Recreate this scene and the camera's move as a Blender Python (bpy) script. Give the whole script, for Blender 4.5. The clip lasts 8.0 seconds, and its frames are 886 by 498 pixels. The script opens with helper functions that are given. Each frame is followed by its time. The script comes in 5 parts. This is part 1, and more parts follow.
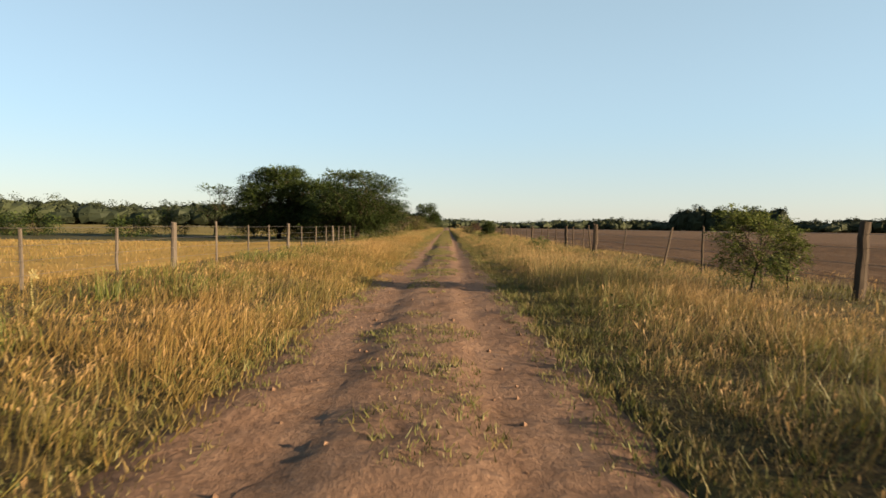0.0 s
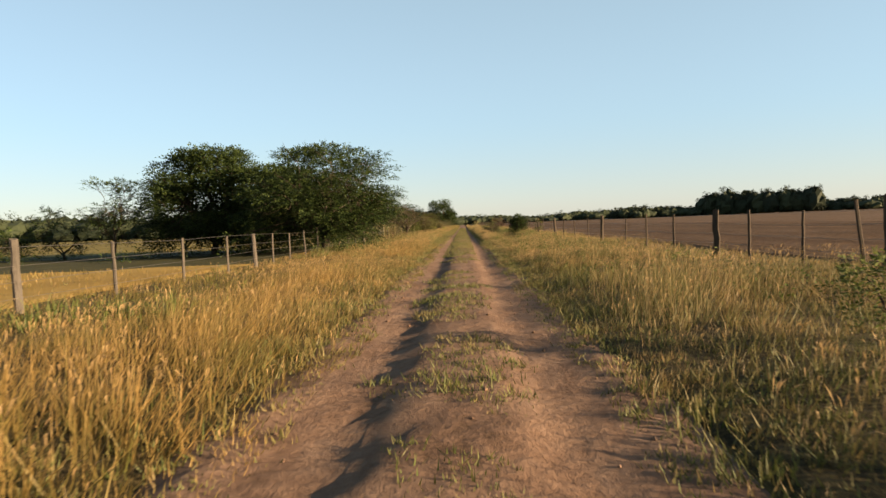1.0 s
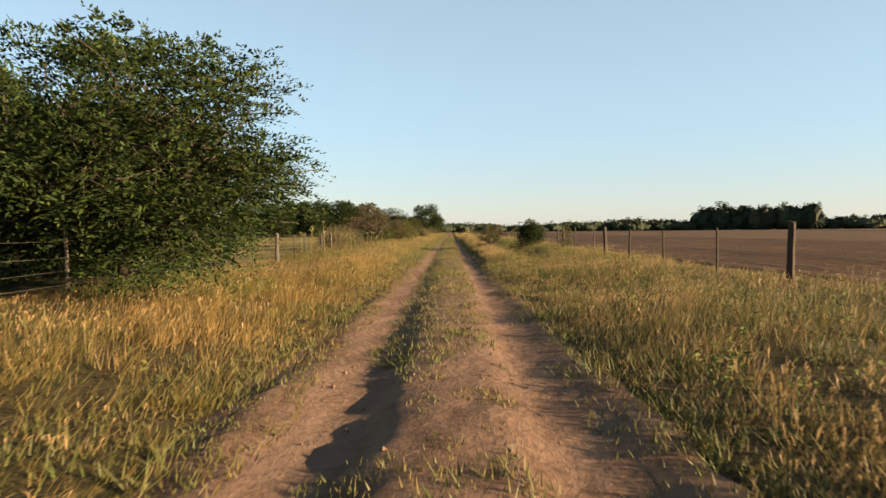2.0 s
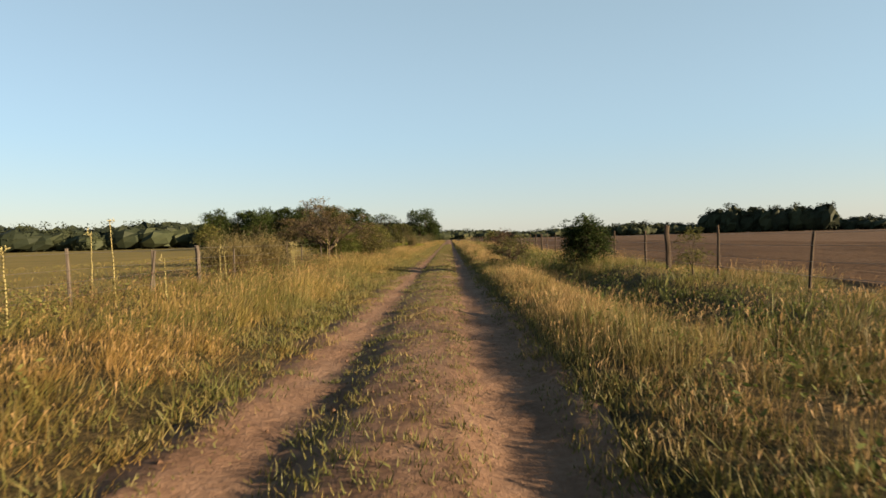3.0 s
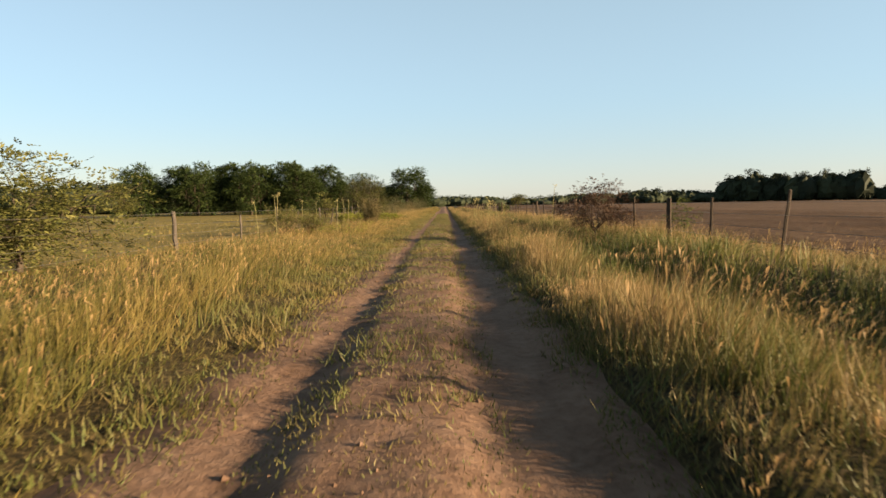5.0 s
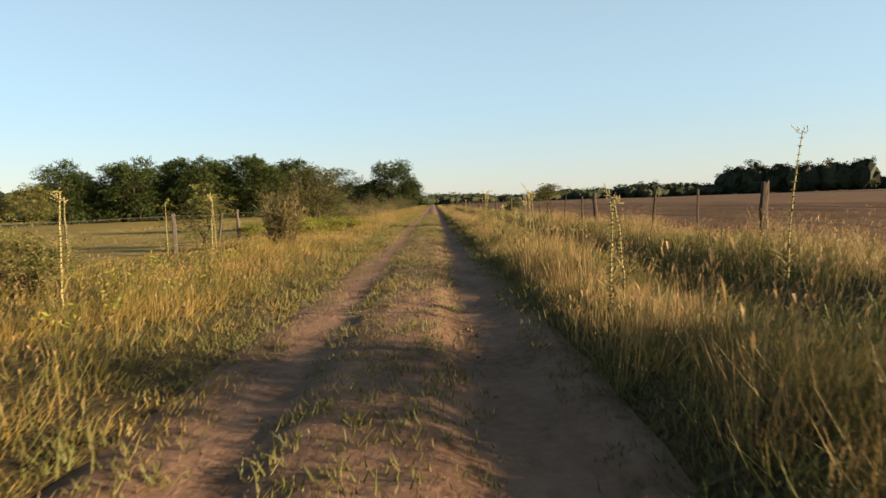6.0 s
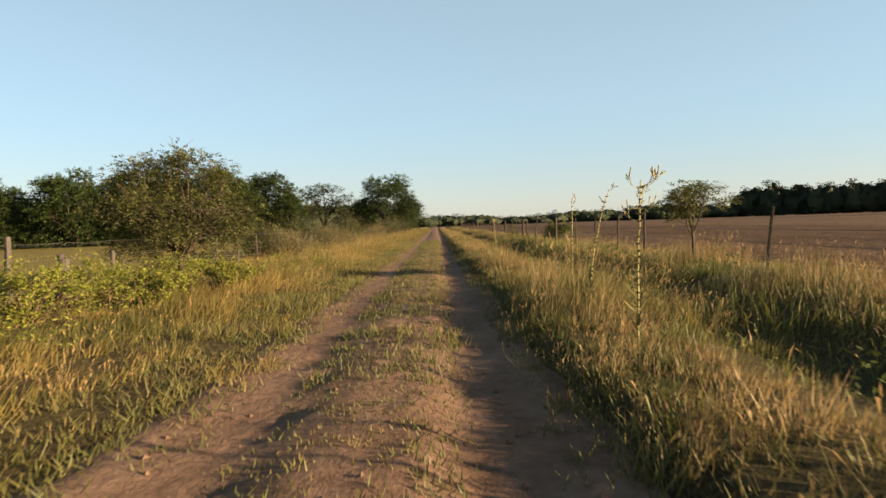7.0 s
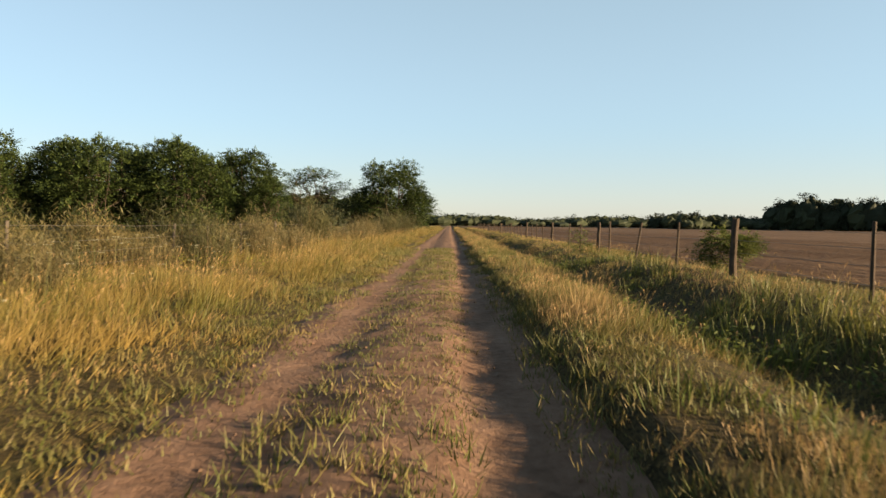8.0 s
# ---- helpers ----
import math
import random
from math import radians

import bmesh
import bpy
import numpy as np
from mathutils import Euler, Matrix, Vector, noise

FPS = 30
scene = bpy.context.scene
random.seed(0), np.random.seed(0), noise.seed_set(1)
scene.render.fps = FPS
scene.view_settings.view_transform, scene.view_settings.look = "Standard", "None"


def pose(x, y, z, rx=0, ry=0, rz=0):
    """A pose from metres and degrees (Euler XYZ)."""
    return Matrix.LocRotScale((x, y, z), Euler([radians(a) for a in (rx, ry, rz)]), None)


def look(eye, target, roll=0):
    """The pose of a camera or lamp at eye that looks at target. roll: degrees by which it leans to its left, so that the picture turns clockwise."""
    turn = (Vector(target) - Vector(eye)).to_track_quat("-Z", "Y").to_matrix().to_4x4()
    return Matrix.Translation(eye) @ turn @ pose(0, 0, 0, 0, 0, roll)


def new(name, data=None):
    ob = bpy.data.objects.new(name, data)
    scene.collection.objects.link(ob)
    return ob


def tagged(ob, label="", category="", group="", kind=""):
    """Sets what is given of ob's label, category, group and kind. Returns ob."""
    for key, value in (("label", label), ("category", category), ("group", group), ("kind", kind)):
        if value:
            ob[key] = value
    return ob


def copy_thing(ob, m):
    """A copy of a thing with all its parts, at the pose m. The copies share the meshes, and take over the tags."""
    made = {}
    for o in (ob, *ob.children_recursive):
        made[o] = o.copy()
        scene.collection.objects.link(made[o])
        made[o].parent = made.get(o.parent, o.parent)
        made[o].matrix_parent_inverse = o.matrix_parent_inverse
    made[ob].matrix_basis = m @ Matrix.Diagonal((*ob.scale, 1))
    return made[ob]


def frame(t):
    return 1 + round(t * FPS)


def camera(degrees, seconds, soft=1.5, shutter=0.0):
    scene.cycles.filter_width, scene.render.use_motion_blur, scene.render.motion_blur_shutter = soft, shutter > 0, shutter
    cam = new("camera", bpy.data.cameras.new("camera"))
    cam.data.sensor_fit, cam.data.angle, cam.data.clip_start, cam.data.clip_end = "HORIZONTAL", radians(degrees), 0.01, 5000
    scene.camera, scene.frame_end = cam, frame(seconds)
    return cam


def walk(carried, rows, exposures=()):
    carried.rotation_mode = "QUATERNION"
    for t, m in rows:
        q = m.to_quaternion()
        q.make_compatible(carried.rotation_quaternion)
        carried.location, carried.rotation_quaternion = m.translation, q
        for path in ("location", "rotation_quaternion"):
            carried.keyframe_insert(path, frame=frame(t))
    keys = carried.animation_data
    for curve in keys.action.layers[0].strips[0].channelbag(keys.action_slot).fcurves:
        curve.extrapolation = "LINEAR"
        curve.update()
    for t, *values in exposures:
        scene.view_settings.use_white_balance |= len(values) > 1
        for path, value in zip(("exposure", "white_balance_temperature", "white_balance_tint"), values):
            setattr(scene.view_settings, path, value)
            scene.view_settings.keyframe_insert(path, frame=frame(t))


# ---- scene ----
# ---- camera and its drive ----
cam = camera(72.0, 8.0, soft=1.5, shutter=0.04)
# seconds, x, y, z, yaw, pitch, roll
PATH = [
    (0, -0.03, 0.00, 1.2, 0.40, -2.13, 0.70),
    (0.5, -0.10, 8.50, 1.2, 2.24, -0.55, -0.80),
    (1, -0.15, 17.00, 1.2, 2.00, -2.31, -2.30),
    (1.5, -0.20, 25.50, 1.2, -4.04, -2.58, -2.00),
    (1.7, -0.20, 28.90, 1.2, 0.76, -1.96, -0.60),
    (2.8, 0.05, 47.60, 1.2, 0.71, -1.37, -0.70),
    (3, 0.10, 51.00, 1.2, 0.66, -0.98, -1.50),
    (3.5, 0.18, 59.50, 1.2, 2.31, 0.77, -1.90),
    (4, 0.10, 68.00, 1.2, 2.34, 0.00, -0.10),
    (4.5, 0.00, 76.50, 1.2, 1.27, -4.13, 0.00),
    (4.7, -0.02, 79.90, 1.2, 0.45, -4.34, -0.30),
    (5.8, -0.05, 98.60, 1.2, 0.84, -3.09, -2.80),
    (6, 0.00, 102.00, 1.2, -0.69, -4.32, -2.10),
    (6.5, 0.10, 110.50, 1.2, -1.43, -3.49, -1.70),
    (7, 0.12, 119.00, 1.2, -0.51, -2.25, -2.00),
    (7.5, 0.12, 126.60, 1.2, 1.14, -3.03, -2.40),
    (8, 0.12, 136.00, 1.2, 0.66, -2.34, 0.70),
]


def aimed(x, y, z, yaw, pitch, roll):
    a, b = radians(yaw), radians(pitch)
    ahead = Vector((-math.sin(a) * math.cos(b), math.cos(a) * math.cos(b), math.sin(b)))
    return look(Vector((x, y, z)), Vector((x, y, z)) + ahead, roll)


walk(cam, [(r[0], aimed(*r[1:])) for r in PATH], exposures=[(0.0, 2.32), (0.5, 2.26), (1.0, 2.34), (1.7, 2.38), (2.8, 2.26), (3.5, 2.04), (4.0, 2.14), (4.5, 2.32), (6.0, 2.34), (7.5, 2.25), (8.0, 2.34)])

# ---- sky and sun ----
SUN_TO = Vector((1.0, -0.36, 0.22)).normalized()
world = bpy.data.worlds.new("evening_sky")
scene.world = world
world.use_nodes = True
wt = world.node_tree
sky = wt.nodes.new("ShaderNodeTexSky")
sky.sky_type = "NISHITA"
sky.sun_disc = False
sky.sun_elevation = math.asin(SUN_TO.z)
sky.sun_rotation = math.atan2(SUN_TO.x, SUN_TO.y)
sky.altitude = 100
sky.air_density, sky.dust_density, sky.ozone_density = 1.0, 0.4, 3.0
bg = wt.nodes["Background"]
bg.inputs["Strength"].default_value = 0.061
haze = wt.nodes.new("ShaderNodeMix")
haze.data_type = "RGBA"
haze.inputs[0].default_value = 0.64
haze.inputs[7].default_value = (2.5, 3.25, 3.5, 1)
wt.links.new(sky.outputs["Color"], haze.inputs[6])
# the dusty evening air turns pale and warm towards the horizon
upward = wt.nodes.new("ShaderNodeTexCoord")
split = wt.nodes.new("ShaderNodeSeparateXYZ")
dusk = wt.nodes.new("ShaderNodeValToRGB")
dusk.color_ramp.interpolation = "EASE"
el = dusk.color_ramp.elements
el[0].position, el[0].color = 0.0, (0.875, 0.735, 0.67, 1)
el[1].position, el[1].color = 0.5, (0.67, 0.685, 0.70, 1)
mid_air = el.new(0.17)
mid_air.color = (0.79, 0.785, 0.785, 1)
# and deepens towards the zenith
for height, shade in ((0.72, (0.45, 0.47, 0.50, 1)), (1.0, (0.27, 0.29, 0.33, 1))):
    el.new(height).color = shade
warm = wt.nodes.new("ShaderNodeMix")
warm.data_type, warm.blend_type = "RGBA", "MULTIPLY"
warm.inputs[0].default_value = 1.0
wt.links.new(upward.outputs["Generated"], split.inputs[0])
wt.links.new(split.outputs["Z"], dusk.inputs["Fac"])
wt.links.new(haze.outputs[2], warm.inputs[6])
wt.links.new(dusk.outputs["Color"], warm.inputs[7])
wt.links.new(warm.outputs[2], bg.inputs["Color"])
sun_data = bpy.data.lights.new("sun", "SUN")
sun_data.energy, sun_data.angle, sun_data.color = 5.0, radians(0.6), (1.0, 0.735, 0.45)
sun = new("sun", sun_data)
sun.matrix_world = look(SUN_TO * 300, (0, 0, 0))


# ---- materials ----
def material(name):
    m = bpy.data.materials.new(name)
    m.use_nodes = True
    nt = m.node_tree
    nt.nodes.clear()
    out = nt.nodes.new("ShaderNodeOutputMaterial")
    return m, nt, out


def node(nt, kind, **values):
    n = nt.nodes.new(kind)
    for key, value in values.items():
        n.inputs[key.replace("_", " ")].default_value = value
    return n


def noise_tex(nt, scale, detail=4.0, rough=0.55, stretch=None, use="Object"):
    co = nt.nodes.new("ShaderNodeTexCoord")
    n = node(nt, "ShaderNodeTexNoise", Scale=scale, Detail=detail, Roughness=rough)
    if stretch:
        mp = nt.nodes.new("ShaderNodeMapping")
        mp.inputs["Scale"].default_value = stretch
        nt.links.new(co.outputs[use], mp.inputs["Vector"])
        nt.links.new(mp.outputs["Vector"], n.inputs["Vector"])
    else:
        nt.links.new(co.outputs[use], n.inputs["Vector"])
    return n.outputs["Fac"]


def ramp(nt, fac, stops):
    r = nt.nodes.new("ShaderNodeValToRGB")
    el = r.color_ramp.elements
    el[0].position, el[0].color = stops[0][0], (*stops[0][1], 1)
    el[1].position, el[1].color = stops[-1][0], (*stops[-1][1], 1)
    for p, c in stops[1:-1]:
        e = el.new(p)
        e.color = (*c, 1)
    nt.links.new(fac, r.inputs["Fac"])
    return r.outputs["Color"]


def mixc(nt, fac, a, b, mode="MIX"):
    m = nt.nodes.new("ShaderNodeMix")
    m.data_type, m.blend_type = "RGBA", mode
    if isinstance(fac, (int, float)):
        m.inputs[0].default_value = fac
    else:
        nt.links.new(fac, m.inputs[0])
    for s, v in ((m.inputs[6], a), (m.inputs[7], b)):
        if isinstance(v, tuple):
            s.default_value = (*v, 1)
        else:
            nt.links.new(v, s)
    return m.outputs[2]


def calc(nt, op, a, b=0.0, clamp=False):
    m = nt.nodes.new("ShaderNodeMath")
    m.operation, m.use_clamp = op, clamp
    for s, v in ((m.inputs[0], a), (m.inputs[1], b)):
        if isinstance(v, (int, float)):
            s.default_value = v
        else:
            nt.links.new(v, s)
    return m.outputs[0]


def finish(nt, out, colour, rough=0.85, bump=None, bump_strength=0.4, bump_size=0.02, translucent=0.0, spec=0.3):
    p = node(nt, "ShaderNodeBsdfPrincipled", Roughness=rough)
    p.inputs["Specular IOR Level"].default_value = spec
    nt.links.new(colour, p.inputs["Base Color"])
    if bump is not None:
        b = node(nt, "ShaderNodeBump", Strength=bump_strength, Distance=bump_size)
        nt.links.new(bump, b.inputs["Height"])
        nt.links.new(b.outputs["Normal"], p.inputs["Normal"])
    if translucent:
        tr = nt.nodes.new("ShaderNodeBsdfTranslucent")
        nt.links.new(colour, tr.inputs["Color"])
        mx = nt.nodes.new("ShaderNodeMixShader")
        mx.inputs[0].default_value = translucent
        nt.links.new(p.outputs[0], mx.inputs[1])
        nt.links.new(tr.outputs[0], mx.inputs[2])
        nt.links.new(mx.outputs[0], out.inputs["Surface"])
    else:
        nt.links.new(p.outputs[0], out.inputs["Surface"])


def soil_material(name, stops, fine=14.0, broad=0.6, stretch=None, bump=0.5, size=0.03):
    m, nt, out = material(name)
    a = noise_tex(nt, fine, 8.0, 0.65)
    b = noise_tex(nt, broad, 4.0, 0.6, stretch)
    f = calc(nt, "ADD", calc(nt, "MULTIPLY", a, 0.45), calc(nt, "MULTIPLY", b, 0.55))
    c = ramp(nt, f, stops)
    finish(nt, out, c, 0.95, a, bump, size, spec=0.1)
    return m


def grass_material(name, straw, green, dry, patch=0.35, bias=0.5, translucent=0.22):
    """Blades vary one by one, and in broad patches between straw and green; the root is greener than the tip."""
    m, nt, out = material(name)
    geo = nt.nodes.new("ShaderNodeNewGeometry")
    rnd = geo.outputs["Random Per Island"]
    tip = nt.nodes.new("ShaderNodeAttribute")
    tip.attribute_name = "tip"
    broad = noise_tex(nt, patch, 3.0, 0.6)
    f = calc(nt, "ADD", calc(nt, "MULTIPLY", calc(nt, "SUBTRACT", broad, bias), 5.0), calc(nt, "MULTIPLY", calc(nt, "SUBTRACT", rnd, 0.5), 0.9))
    f = calc(nt, "ADD", f, calc(nt, "MULTIPLY", tip.outputs["Fac"], 0.45), clamp=True)
    c = mixc(nt, f, green, straw)
    r2 = calc(nt, "FRACT", calc(nt, "MULTIPLY", rnd, 17.0))
    c = mixc(nt, calc(nt, "MULTIPLY", r2, 0.55), c, dry)
    finish(nt, out, c, 0.6, translucent=translucent, spec=0.25)
    return m


def leaf_material(name, a, b, c, translucent=0.2):
    m, nt, out = material(name)
    geo = nt.nodes.new("ShaderNodeNewGeometry")
    broad = noise_tex(nt, 0.9, 3.0)
    f = calc(nt, "ADD", calc(nt, "MULTIPLY", geo.outputs["Random Per Island"], 0.6), calc(nt, "MULTIPLY", broad, 0.4))
    finish(nt, out, ramp(nt, f, [(0.2, a), (0.5, b), (0.8, c)]), 0.7, translucent=translucent, spec=0.12)
    return m


def bark_material(name, dark, light, scale=9.0):
    m, nt, out = material(name)
    a = noise_tex(nt, scale, 8.0, 0.7, (1, 1, 0.12))
    b = noise_tex(nt, 1.7, 4.0, 0.6)
    f = calc(nt, "ADD", calc(nt, "MULTIPLY", a, 0.6), calc(nt, "MULTIPLY", b, 0.4))
    finish(nt, out, ramp(nt, f, [(0.3, dark), (0.7, light)]), 0.9, a, 0.8, 0.02, spec=0.15)
    return m


m, nt, out = material("thatch_soil")
fibre = noise_tex(nt, 34.0, 6.0, 0.7, (1.0, 0.22, 1))
cross = noise_tex(nt, 30.0, 6.0, 0.7, (0.2, 1.0, 1))
fine = calc(nt, "MAXIMUM", fibre, cross)
litter = mixc(nt, calc(nt, "MULTIPLY", calc(nt, "SUBTRACT", fine, 0.46), 4.5, clamp=True), (0.021, 0.017, 0.008), (0.103, 0.075, 0.029))
litter = mixc(nt, calc(nt, "MULTIPLY", calc(nt, "SUBTRACT", noise_tex(nt, 1.1, 6.0, 0.7), 0.5), 3.0, clamp=True), litter, (0.043, 0.048, 0.011))
finish(nt, out, litter, 0.95, fine, 1.0, 0.06, spec=0.1)
M_GROUND = m
M_ROAD = soil_material("sandy_dirt", [(0.32, (0.056, 0.033, 0.019)), (0.45, (0.107, 0.064, 0.042)), (0.55, (0.135, 0.084, 0.056)), (0.7, (0.166, 0.109, 0.078))], 11.0, 1.6, (1.4, 0.6, 1), 0.9, 0.035)
M_STUBBLE = soil_material("gold_stubble", [(0.3, (0.155, 0.093, 0.021)), (0.5, (0.225, 0.143, 0.036)), (0.7, (0.268, 0.181, 0.056))], 6.0, 0.25, (0.25, 1.0, 1), 0.9, 0.08)
M_PASTURE = soil_material("pasture_turf", [(0.3, (0.074, 0.058, 0.013)), (0.5, (0.121, 0.093, 0.024)), (0.7, (0.160, 0.121, 0.036))], 5.0, 0.12, None, 0.9, 0.08)
M_PLOUGH = soil_material("ploughed_earth", [(0.3, (0.040, 0.021, 0.011)), (0.5, (0.072, 0.042, 0.022)), (0.7, (0.108, 0.066, 0.037))], 3.0, 0.2, (1.0, 0.3, 1), 1.0, 0.12)
M_GRASS_L = grass_material("golden_grass", (0.218, 0.140, 0.044), (0.074, 0.072, 0.016), (0.142, 0.078, 0.026), 0.46, 0.48, 0.28)
M_GRASS_G = grass_material("yellow_green_grass", (0.181, 0.124, 0.032), (0.065, 0.074, 0.014), (0.113, 0.075, 0.023), 0.4, 0.48)
M_GRASS_R = grass_material("mixed_grass", (0.225, 0.148, 0.058), (0.062, 0.076, 0.016), (0.145, 0.088, 0.038), 0.36, 0.50, 0.3)
M_GRASS_M = grass_material("golden_green_grass", (0.182, 0.132, 0.037), (0.062, 0.071, 0.014), (0.120, 0.082, 0.026), 0.5, 0.50)
M_LUSH = grass_material("lush_green_grass", (0.150, 0.140, 0.034), (0.050, 0.070, 0.012), (0.100, 0.092, 0.026), 0.5, 0.50, 0.35)
M_BROOM = grass_material("tan_broom_twigs", (0.122, 0.097, 0.037), (0.044, 0.043, 0.015), (0.073, 0.059, 0.027), 0.8, 0.42, 0.3)
M_BROOM_G = grass_material("olive_broom_twigs", (0.081, 0.074, 0.024), (0.032, 0.036, 0.011), (0.054, 0.048, 0.019), 0.8, 0.50, 0.3)
M_GRASS_S = grass_material("straw_stems", (0.255, 0.172, 0.072), (0.092, 0.086, 0.024), (0.165, 0.105, 0.045), 0.75, 0.44, 0.3)
M_GRASS_RG = grass_material("green_undergrowth", (0.218, 0.156, 0.056), (0.060, 0.078, 0.015), (0.145, 0.100, 0.038), 0.4, 0.50, 0.3)
M_GRASS_LOW = grass_material("low_turf", (0.150, 0.112, 0.040), (0.062, 0.076, 0.016), (0.112, 0.077, 0.031), 0.9, 0.53)
M_SEED = grass_material("seed_plumes", (0.280, 0.186, 0.082), (0.195, 0.134, 0.050), (0.200, 0.120, 0.052), 0.5, 0.4, 0.4)
M_BARK = bark_material("grey_bark", (0.018, 0.013, 0.009), (0.067, 0.051, 0.036))
M_POST = bark_material("weathered_wood", (0.030, 0.025, 0.020), (0.094, 0.079, 0.064), 22.0)
M_POST_DARK = bark_material("dark_wood", (0.018, 0.013, 0.009), (0.067, 0.050, 0.036), 22.0)
M_TWIG = bark_material("dry_twigs", (0.051, 0.035, 0.018), (0.134, 0.096, 0.051))
M_LEAF = leaf_material("dark_leaves", (0.009, 0.016, 0.005), (0.020, 0.032, 0.008), (0.045, 0.062, 0.014))
M_LEAF_OLIVE = leaf_material("olive_leaves", (0.044, 0.048, 0.012), (0.080, 0.084, 0.022), (0.135, 0.124, 0.040), 0.3)
M_LEAF_GREEN = leaf_material("green_leaves", (0.034, 0.049, 0.011), (0.066, 0.082, 0.020), (0.106, 0.114, 0.033), 0.3)
M_LEAF_DRY = leaf_material("dry_leaves", (0.067, 0.052, 0.018), (0.124, 0.098, 0.036), (0.181, 0.144, 0.059))
M_UMBEL = leaf_material("white_umbels", (0.186, 0.179, 0.124), (0.248, 0.241, 0.179), (0.303, 0.297, 0.234), 0.3)
M_LEAF_TAN = leaf_material("tan_leaves", (0.044, 0.036, 0.014), (0.087, 0.067, 0.029), (0.139, 0.101, 0.048))
M_LEAF_BROWN = leaf_material("brownish_leaves", (0.030, 0.034, 0.010), (0.058, 0.062, 0.018), (0.100, 0.096, 0.032), 0.3)
M_LEAF_RUST = leaf_material("rusty_leaves", (0.029, 0.017, 0.010), (0.059, 0.033, 0.021), (0.100, 0.059, 0.035))
# rough grass, its base colour darkened to stand for shade under the trees
M_ROUGH = soil_material("rough_grass_painted_shade", [(0.3, (0.021, 0.021, 0.007)), (0.5, (0.035, 0.033, 0.012)), (0.7, (0.055, 0.047, 0.018))], 7.0, 0.5, None, 1.0, 0.08)
M_LEAF_LIME = leaf_material("lime_leaves", (0.085, 0.100, 0.013), (0.140, 0.150, 0.022), (0.195, 0.190, 0.036), 0.35)
M_SPIKE = bark_material("pale_stalk", (0.151, 0.128, 0.055), (0.310, 0.276, 0.131), 60.0)
M_STRAP = leaf_material("strap_leaves", (0.076, 0.076, 0.024), (0.140, 0.123, 0.044), (0.211, 0.176, 0.071))
M_FAR = leaf_material("far_woods_leaves", (0.014, 0.019, 0.011), (0.023, 0.029, 0.015), (0.034, 0.041, 0.020), 0.1)
m, nt, out = material("galvanised_wire")
p = node(nt, "ShaderNodeBsdfPrincipled", Roughness=0.5, Metallic=0.8)
nt.links.new(ramp(nt, noise_tex(nt, 30.0), [(0.3, (0.082, 0.070, 0.057)), (0.7, (0.221, 0.197, 0.172))]), p.inputs["Base Color"])
nt.links.new(p.outputs[0], out.inputs["Surface"])
M_WIRE = m


# ---- mesh helpers ----
def build_mesh(name, verts, tris=None, quads=None, tri_mat=None, tip=None, smooth=False):
    """A mesh from arrays of places, triangles and quads."""
    tris = np.zeros((0, 3), int) if tris is None else np.asarray(tris, int).reshape(-1, 3)
    quads = np.zeros((0, 4), int) if quads is None else np.asarray(quads, int).reshape(-1, 4)
    me = bpy.data.meshes.new(name)
    verts = np.asarray(verts, float)
    me.vertices.add(len(verts))
    me.vertices.foreach_set("co", verts.ravel())
    n = len(tris) + len(quads)
    loops = np.concatenate([tris.ravel(), quads.ravel()])
    me.loops.add(len(loops))
    me.loops.foreach_set("vertex_index", loops)
    me.polygons.add(n)
    start = np.concatenate([np.arange(len(tris)) * 3, len(tris) * 3 + np.arange(len(quads)) * 4])
    me.polygons.foreach_set("loop_start", start)
    if tri_mat is not None:
        me.polygons.foreach_set("material_index", tri_mat)
    me.polygons.foreach_set("use_smooth", np.full(n, smooth))
    if tip is not None:
        at = me.attributes.new("tip", "FLOAT", "POINT")
        at.data.foreach_set("value", np.asarray(tip, float))
    me.update(calc_edges=True)
    me.validate()
    return me


def part(name, mesh, mat, parent=None, label=""):
    if not mesh.materials:
        for mm in mat if isinstance(mat, (list, tuple)) else (mat,):
            mesh.materials.append(mm)
    ob = new(name, mesh)
    ob.parent = parent
    return tagged(ob, label)


def holder(name, x, y, z=0.0, turn=0.0):
    ob = new(name)
    ob.empty_display_size = 0.2
    ob.matrix_basis = pose(x, y, z, 0, 0, turn)
    return ob


